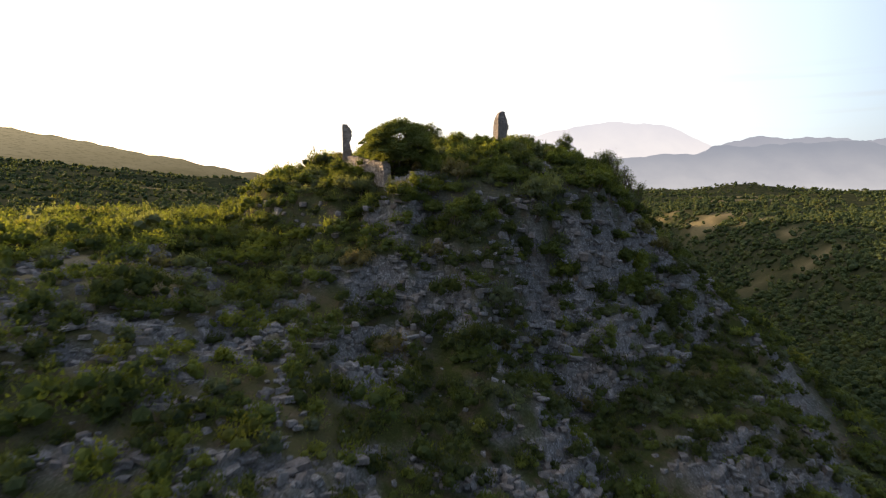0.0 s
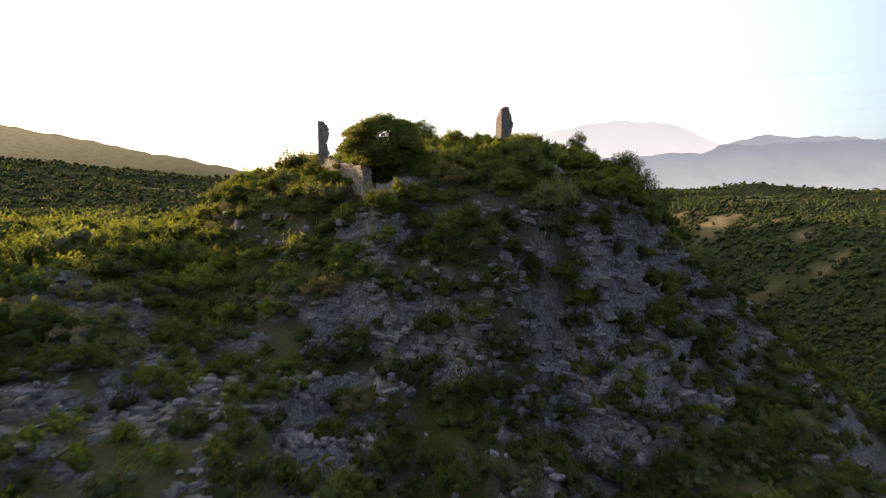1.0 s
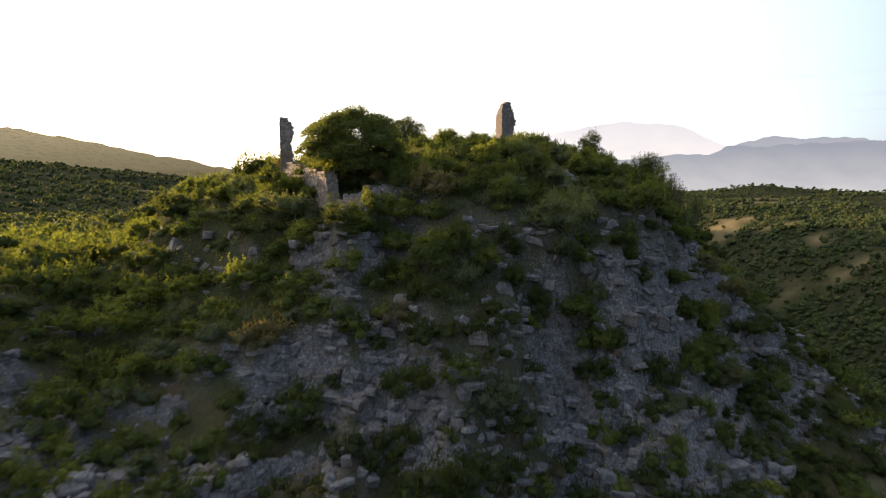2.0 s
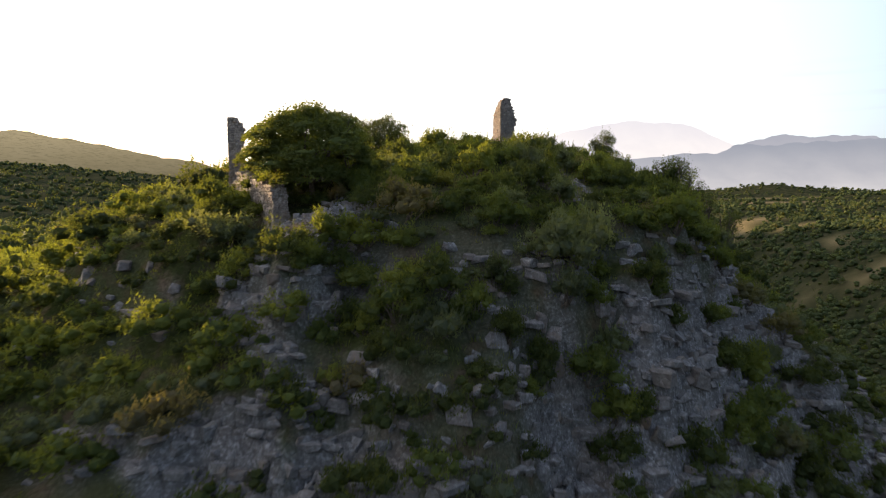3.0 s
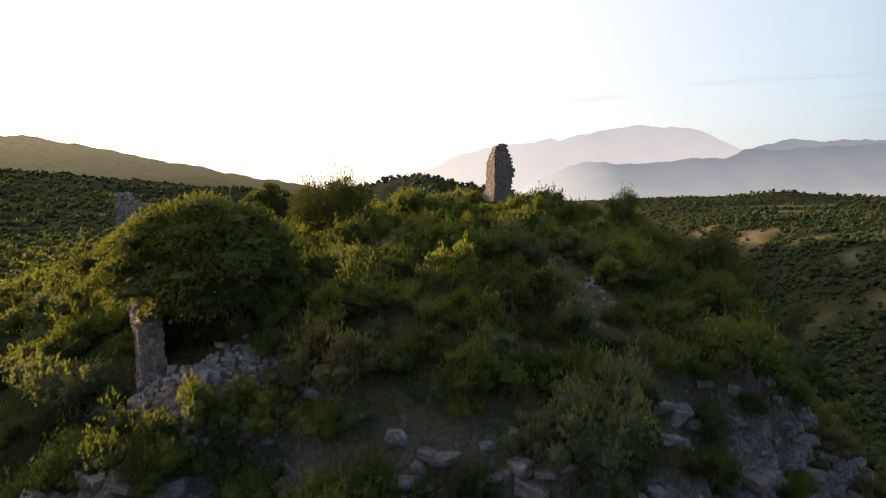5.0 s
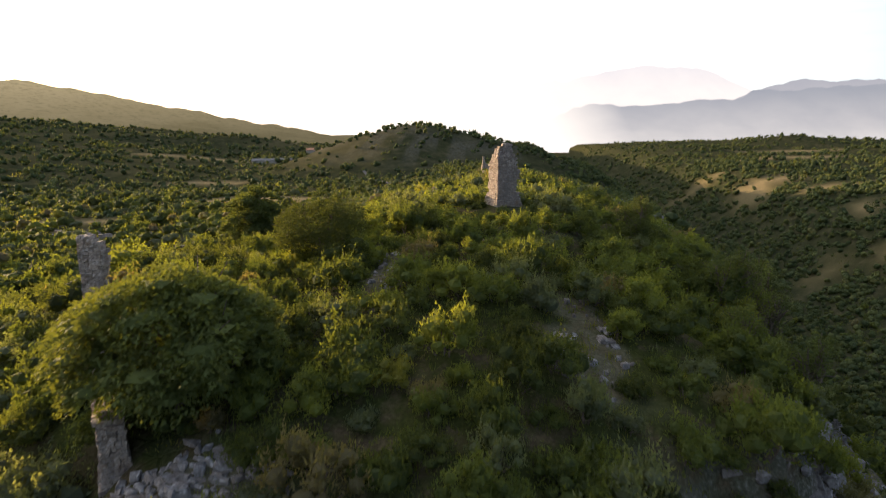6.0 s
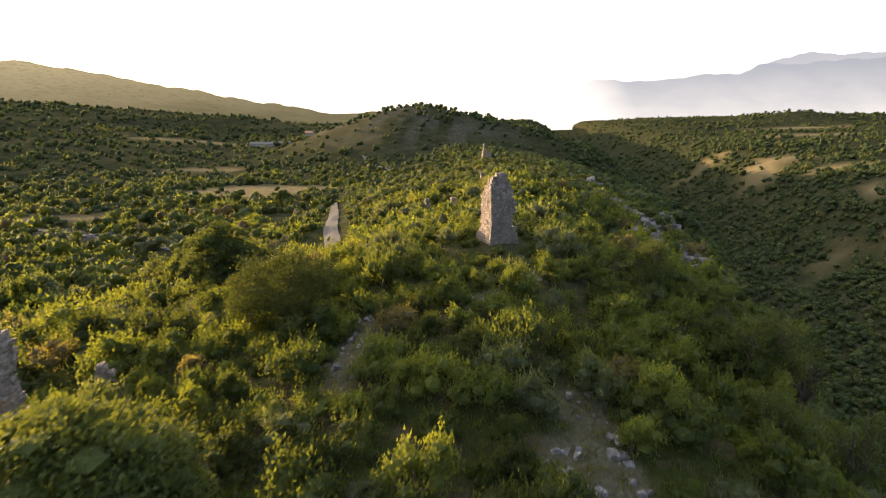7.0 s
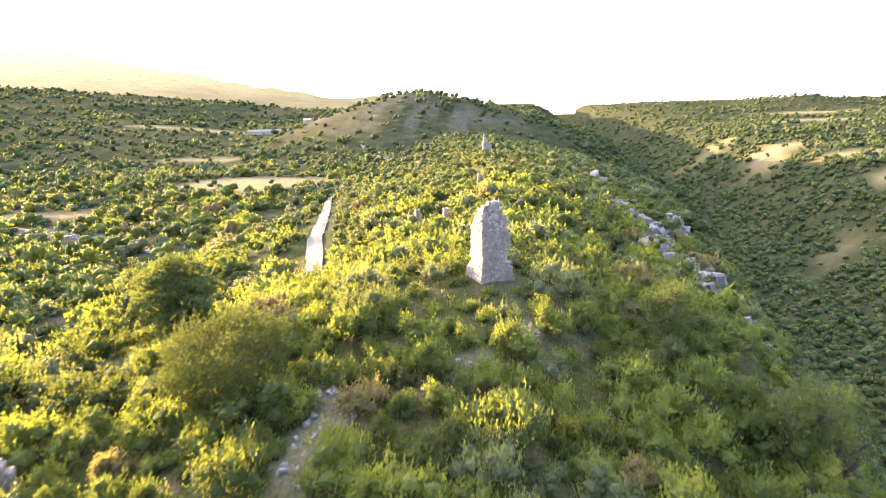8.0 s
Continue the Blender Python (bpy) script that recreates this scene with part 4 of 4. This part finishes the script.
def scrub_chance(x, y):
    soil = (1 - crag(x, y) * (0.87 - 0.8 * smooth(-0.03, 0.18, fbm(x / 6.5, y / 6.5, 61.0, 2)))) * (1 - 0.15 * smooth(-8, -16, x) * smooth(84, 76, y))
    return soil * (1 - bare_cover(x, y)) * away_from_ruins(x, y) * np.clip(0.9 + 0.9 * fbm(x / 8, y / 8, 30.0, 2) - 0.3 * smooth(90, 70, y), 0.1, 1)


rng = np.random.default_rng(77)
spots = np.concatenate([scatter(rng, 10000, -20, 62, 62, 152, 2.15, scrub_chance), scatter(rng, 4600, -62, -20, 26, 152, 2.5, scrub_chance),
                        scatter(rng, 2200, -20, 62, 26, 62, 2.4, scrub_chance),
                        scatter(rng, 2600, -16, 44, 70, 116, 1.5, lambda x, y: 0.25 * smooth(0.8, 1.3, steepness(x, y, 1.5)) * (1 - 0.95 * crag(x, y)))])
order = np.argsort(np.hypot((spots[:, 0] - 11) * 0.8, spots[:, 1] - 112))
zs = heights(spots[:, 0], spots[:, 1])
sv, st = [], []
for rank, k in enumerate(order):
    x, y = spots[k]
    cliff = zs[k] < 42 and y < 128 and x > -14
    s = rng.uniform(1.1, 2.35) * (1.4 if rng.uniform() < (0.4 if cliff else 0.14) else 1.0) * (1.3 if x < -20 else 1.0)
    s = min(s, 1.15) if math.hypot(x - 13, y - 136) < 6 else s
    tall = s * rng.uniform(0.8, 1.15)
    turn = rng.uniform(0, 360)
    m = pose(x, y, zs[k] - 0.12, 0, 0, turn)
    if rank < 292:
        ob, _ = MODELS[int(rng.integers(len(MODELS)))]
        c = copy_thing(ob, m)
        c.scale = (s, s, tall)
    else:
        pool = LIGHT if x > 48 else (FINE if x > -35 and y > 60 else MIDDLE)
        pool = LARGE if s > 2.1 and pool is FINE else pool
        v = pool[int(rng.integers(len(pool)))]
        a = np.array(m.to_3x3()) @ np.diag((s, s, tall))
        sv.append(v @ a.T + np.array(m.translation))
        # cliff bushes lean to darker tones, standing in for the shade there
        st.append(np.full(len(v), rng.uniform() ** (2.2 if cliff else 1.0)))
for k, (ob, _) in enumerate(MODELS):
    x, y = (2.0, 110.0, 24.0, 18.0, 9.0, -2.0, 22.0, 15.0)[k], (109.0, 0, 127.0, 121.0, 132.0, 130.0, 140.0, 147.0)[k]
    if k == 1:
        x, y = 8.0, 103.0
    ob.matrix_basis = pose(x, y, height_at(x, y) - 0.1, 0, 0, 40 * k) @ Matrix.Diagonal((1.4, 1.4, 1.4, 1))


for k, (x, y, s) in enumerate(((-15.6, 103.0, 1.2), (-16.6, 105.4, 1.6), (-18.2, 108.0, 1.9), (-19.4, 111.0, 1.8), (-20.2, 113.6, 2.0), (27.0, 132.9, 1.7), (29.4, 133.8, 1.8))):
    c = copy_thing(MODELS[(k + 1) % 8][0], pose(x, y, height_at(x, y) - 0.12, 0, 0, 70 * k))
    c.scale = (s, s, s * 1.05)


def joined_plants(name, label, category, vs, ts, material):
    v = np.concatenate(vs)
    f = np.arange(len(v)).reshape(-1, 3)
    return tagged(mesh_object(name, v, f, material, point_data=(("tone", np.concatenate(ts)),)), label, category, kind="stuff")


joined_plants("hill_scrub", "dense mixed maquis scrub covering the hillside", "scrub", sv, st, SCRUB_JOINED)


def road_clear(x, y):
    ok = np.ones_like(x)
    for line, w in ((ROAD, 3.9),):
        for (ax, ay), (bx, by) in zip(line, line[1:]):
            t = np.clip(((x - ax) * (bx - ax) + (y - ay) * (by - ay)) / ((bx - ax) ** 2 + (by - ay) ** 2), 0, 1)
            ok = ok * (np.hypot(x - ax - t * (bx - ax), y - ay - t * (by - ay)) > w)
    return ok


def spread(rng, n, r0, r1, a0, a1, cx, cy, size, models, keep):
    """Plants over a wide sector, evenly dense to an eye at its tip."""
    r = r0 * (r1 / r0) ** rng.uniform(0, 1, n)
    a = np.radians(rng.uniform(a0, a1, n))
    x, y = cx + r * np.sin(a), cy + r * np.cos(a)
    ok = rng.uniform(size=n) < keep(x, y)
    x, y, r = x[ok], y[ok], r[ok]
    z = heights(x, y)
    vs, ts = [], []
    for k in range(len(x)):
        s = size(r[k], x[k]) * rng.uniform(0.65, 1.35)
        c, d = math.cos(k * 2.4), math.sin(k * 2.4)
        v = models[k % len(models)]
        tall = s * rng.uniform(0.8, 1.15)
        vs.append(np.column_stack([x[k] + s * (v[:, 0] * c - v[:, 1] * d), y[k] + s * (v[:, 0] * d + v[:, 1] * c), z[k] - 0.15 * s + tall * v[:, 2]]))
        ts.append(np.full(len(v), rng.uniform()))
    return vs, ts


def mid_keep(x, y):
    own = (x > -62) & (x < 62) & (y > 26) & (y < 152)
    return np.where(own, 0, 1) * (1 - 0.85 * rim_cover(x, y)) * road_clear(x, y) * (1 - field_cover(x, y)) * np.clip(0.8 + 0.8 * fbm(x / 30, y / 30, 40.0, 2) + 0.4 * smooth(30, 60, x) + 0.25 * smooth(-20, -45, x) * smooth(230, 190, y), 0.15, 1) * (y > 20)


def far_keep(x, y):
    gap = np.clip(0.7 + 1.2 * fbm(x / 90, y / 90, 12.0, 3) + 0.6 * smooth(60, 200, x) + 0.5 * smooth(1300, 1800, y) + 0.3 * smooth(-60, -120, x) * smooth(360, 460, y), 0.1, 1)
    open_hill = smooth(190, 130, np.hypot(x + 48, (y - 790) / 1.25))
    summit = smooth(42, 24, np.hypot(x + 44, y - 792))
    gap = gap * (1 - 0.15 * open_hill)
    return np.maximum(gap, summit) * (1 - 0.9 * field_cover(x, y)) * (y < 3200) * smooth(-1500, -1300, x)


def gorge_keep(x, y):
    """The gorge's own woods, thick in its bed and thinner up the sides."""
    bed = smooth(230, 110, np.abs(x - gorge_x(y) - 70))
    return bed * np.clip(0.75 + 0.9 * fbm(x / 45, y / 45, 47.0, 3), 0.05, 1) * (1 - 0.85 * field_cover(x, y)) * (1 - rim_cover(x, y)) * (x > 66)


rng = np.random.default_rng(88)
vs, ts = spread(rng, 950, 62, 130, -75, 60, 5, 88, lambda r, x: 2.7 + 1.1 * smooth(-30, -70, x), RIDGE, mid_keep)
more = spread(rng, 4200, 128, 420, -60, 50, 5, 88, lambda r, x: (2.35 + 0.6 * smooth(130, 300, r)) * (1 + 0.55 * smooth(-25, -70, x)), SPARSE, mid_keep)
fill = spread(rng, 1600, 62, 330, -28, 28, 10, 88, lambda r, x: 1.35, SPARSE, lambda x, y: mid_keep(x, y) ** 0.3 * smooth(60, 30, np.abs(x - 15)))
groves = spread(rng, 75, 62, 260, -72, -14, 5, 88, lambda r, x: 4.2, LARGE, mid_keep)
west = spread(rng, 330, 50, 170, -80, -25, 5, 20, lambda r, x: 2.9, RIDGE, mid_keep)
slope = spread(np.random.default_rng(91), 620, 56, 135, 42, 100, 5, 60, lambda r, x: 2.2, RIDGE, mid_keep)
joined_plants("ridge_scrub", "sunlit maquis scrub along the ridge and plateau", "scrub", vs + more[0] + west[0] + fill[0] + groves[0] + slope[0], ts + more[1] + west[1] + fill[1] + groves[1] + slope[1], SCRUB_JOINED)
vs, ts = spread(rng, 11000, 300, 3300, -50, 50, 5, 60, lambda r, x: 3.7 + 3.0 * smooth(250, 1200, r), CLUMPS, far_keep)
gorge = spread(rng, 12500, 150, 1300, 9, 48, 5, 60, lambda r, x: 4.0 + 1.5 * smooth(400, 900, r), CLUMPS, gorge_keep)
vs, ts = vs + gorge[0], ts + gorge[1]
joined_plants("far_woods", "scattered dark green oak woods on far slopes", "woodland", vs, ts, WOODS)


# ---- grass between the bushes ----
rng = np.random.default_rng(99)
x, y = rng.uniform(-26, 48, 6500), rng.uniform(86, 152, 6500)
keep = (rng.uniform(size=6500) < (1 - crag(x, y)) * np.clip(0.7 + fbm(x / 5, y / 5, 50.0, 2), 0.1, 1)) & (away_from_ruins(x, y) > 0)
x, y = x[keep], y[keep]
z = heights(x, y)
blades = 11
bx = np.repeat(x, blades) + rng.normal(size=len(x) * blades) * 0.22
by = np.repeat(y, blades) + rng.normal(size=len(x) * blades) * 0.22
root = np.column_stack([bx, by, np.repeat(z, blades)])
ways = rng.normal(size=root.shape) * 0.3 + (0, 0, 1)
tall = np.repeat(rng.uniform(0.18, 0.5, len(x)), blades)
side = np.cross(ways, rng.normal(size=ways.shape))
side /= np.linalg.norm(side, axis=1, keepdims=True)
tip = root + ways * tall[:, None] * rng.uniform(0.7, 1.2, (len(root), 1))
v = np.stack([root - side * 0.03, root + side * 0.03, tip], axis=1).reshape(-1, 3)
tone = np.repeat(np.repeat(np.clip(0.75 + 0.25 * rng.normal(size=len(x)), 0, 1), blades), 3)
tagged(mesh_object("grass", v, np.arange(len(v)).reshape(-1, 3), SCRUB_JOINED, point_data=(("tone", tone),)), "tufts of tall yellow-green grass between the bushes", "grass", kind="stuff")


# ---- farm sheds far off on the plain ----
def shed(x, y, length, turn, roof_color, label):
    ground = height_at(x, y)
    e = thing("farm_shed", pose(x, y, ground - 0.3, 0, 0, turn), label, "shed")
    bm = bmesh.new()
    w, h, r, l = 5.0, 3.6, 1.8, length / 2
    prof = [(-w, 0), (w, 0), (w, h), (0, h + r - 0.15), (-w, h)]
    ends = [[bm.verts.new((s * l, p, q)) for p, q in prof] for s in (-1, 1)]
    bm.faces.new(ends[0][::-1])
    bm.faces.new(ends[1])
    for k in range(5):
        bm.faces.new((ends[0][k], ends[0][(k + 1) % 5], ends[1][(k + 1) % 5], ends[1][k]))
    part("wall", bm, PLASTER, e)
    bm = bmesh.new()
    top = [(-w - 0.6, h - 0.2), (0, h + r), (w + 0.6, h - 0.2), (w + 0.6, h), (0, h + r + 0.25), (-w - 0.6, h)]
    ends = [[bm.verts.new((s * (l + 0.5), p, q)) for p, q in top] for s in (-1, 1)]
    bm.faces.new(ends[0][::-1])
    bm.faces.new(ends[1])
    for k in range(6):
        bm.faces.new((ends[0][k], ends[0][(k + 1) % 6], ends[1][(k + 1) % 6], ends[1][k]))
    part("roof", bm, roof_color, e)


def plain_material(name, low, high, scale):
    n = Nodes(name)
    return n.done(n.ramp(n.noise(scale, 5), [(0.3, low), (0.7, high)]))


PLASTER = plain_material("shed_wall", (0.26, 0.24, 0.21), (0.38, 0.36, 0.32), 0.6)
SHEET = plain_material("sheet_roof", (0.11, 0.11, 0.11), (0.17, 0.165, 0.16), 0.4)
TILE = plain_material("tile_roof", (0.35, 0.17, 0.10), (0.5, 0.26, 0.16), 0.6)
shed(-212, 760, 44, 4, SHEET, "long pale farm shed with a grey roof")
shed(-166, 775, 20, 10, TILE, "small farm shed with a reddish tiled roof")
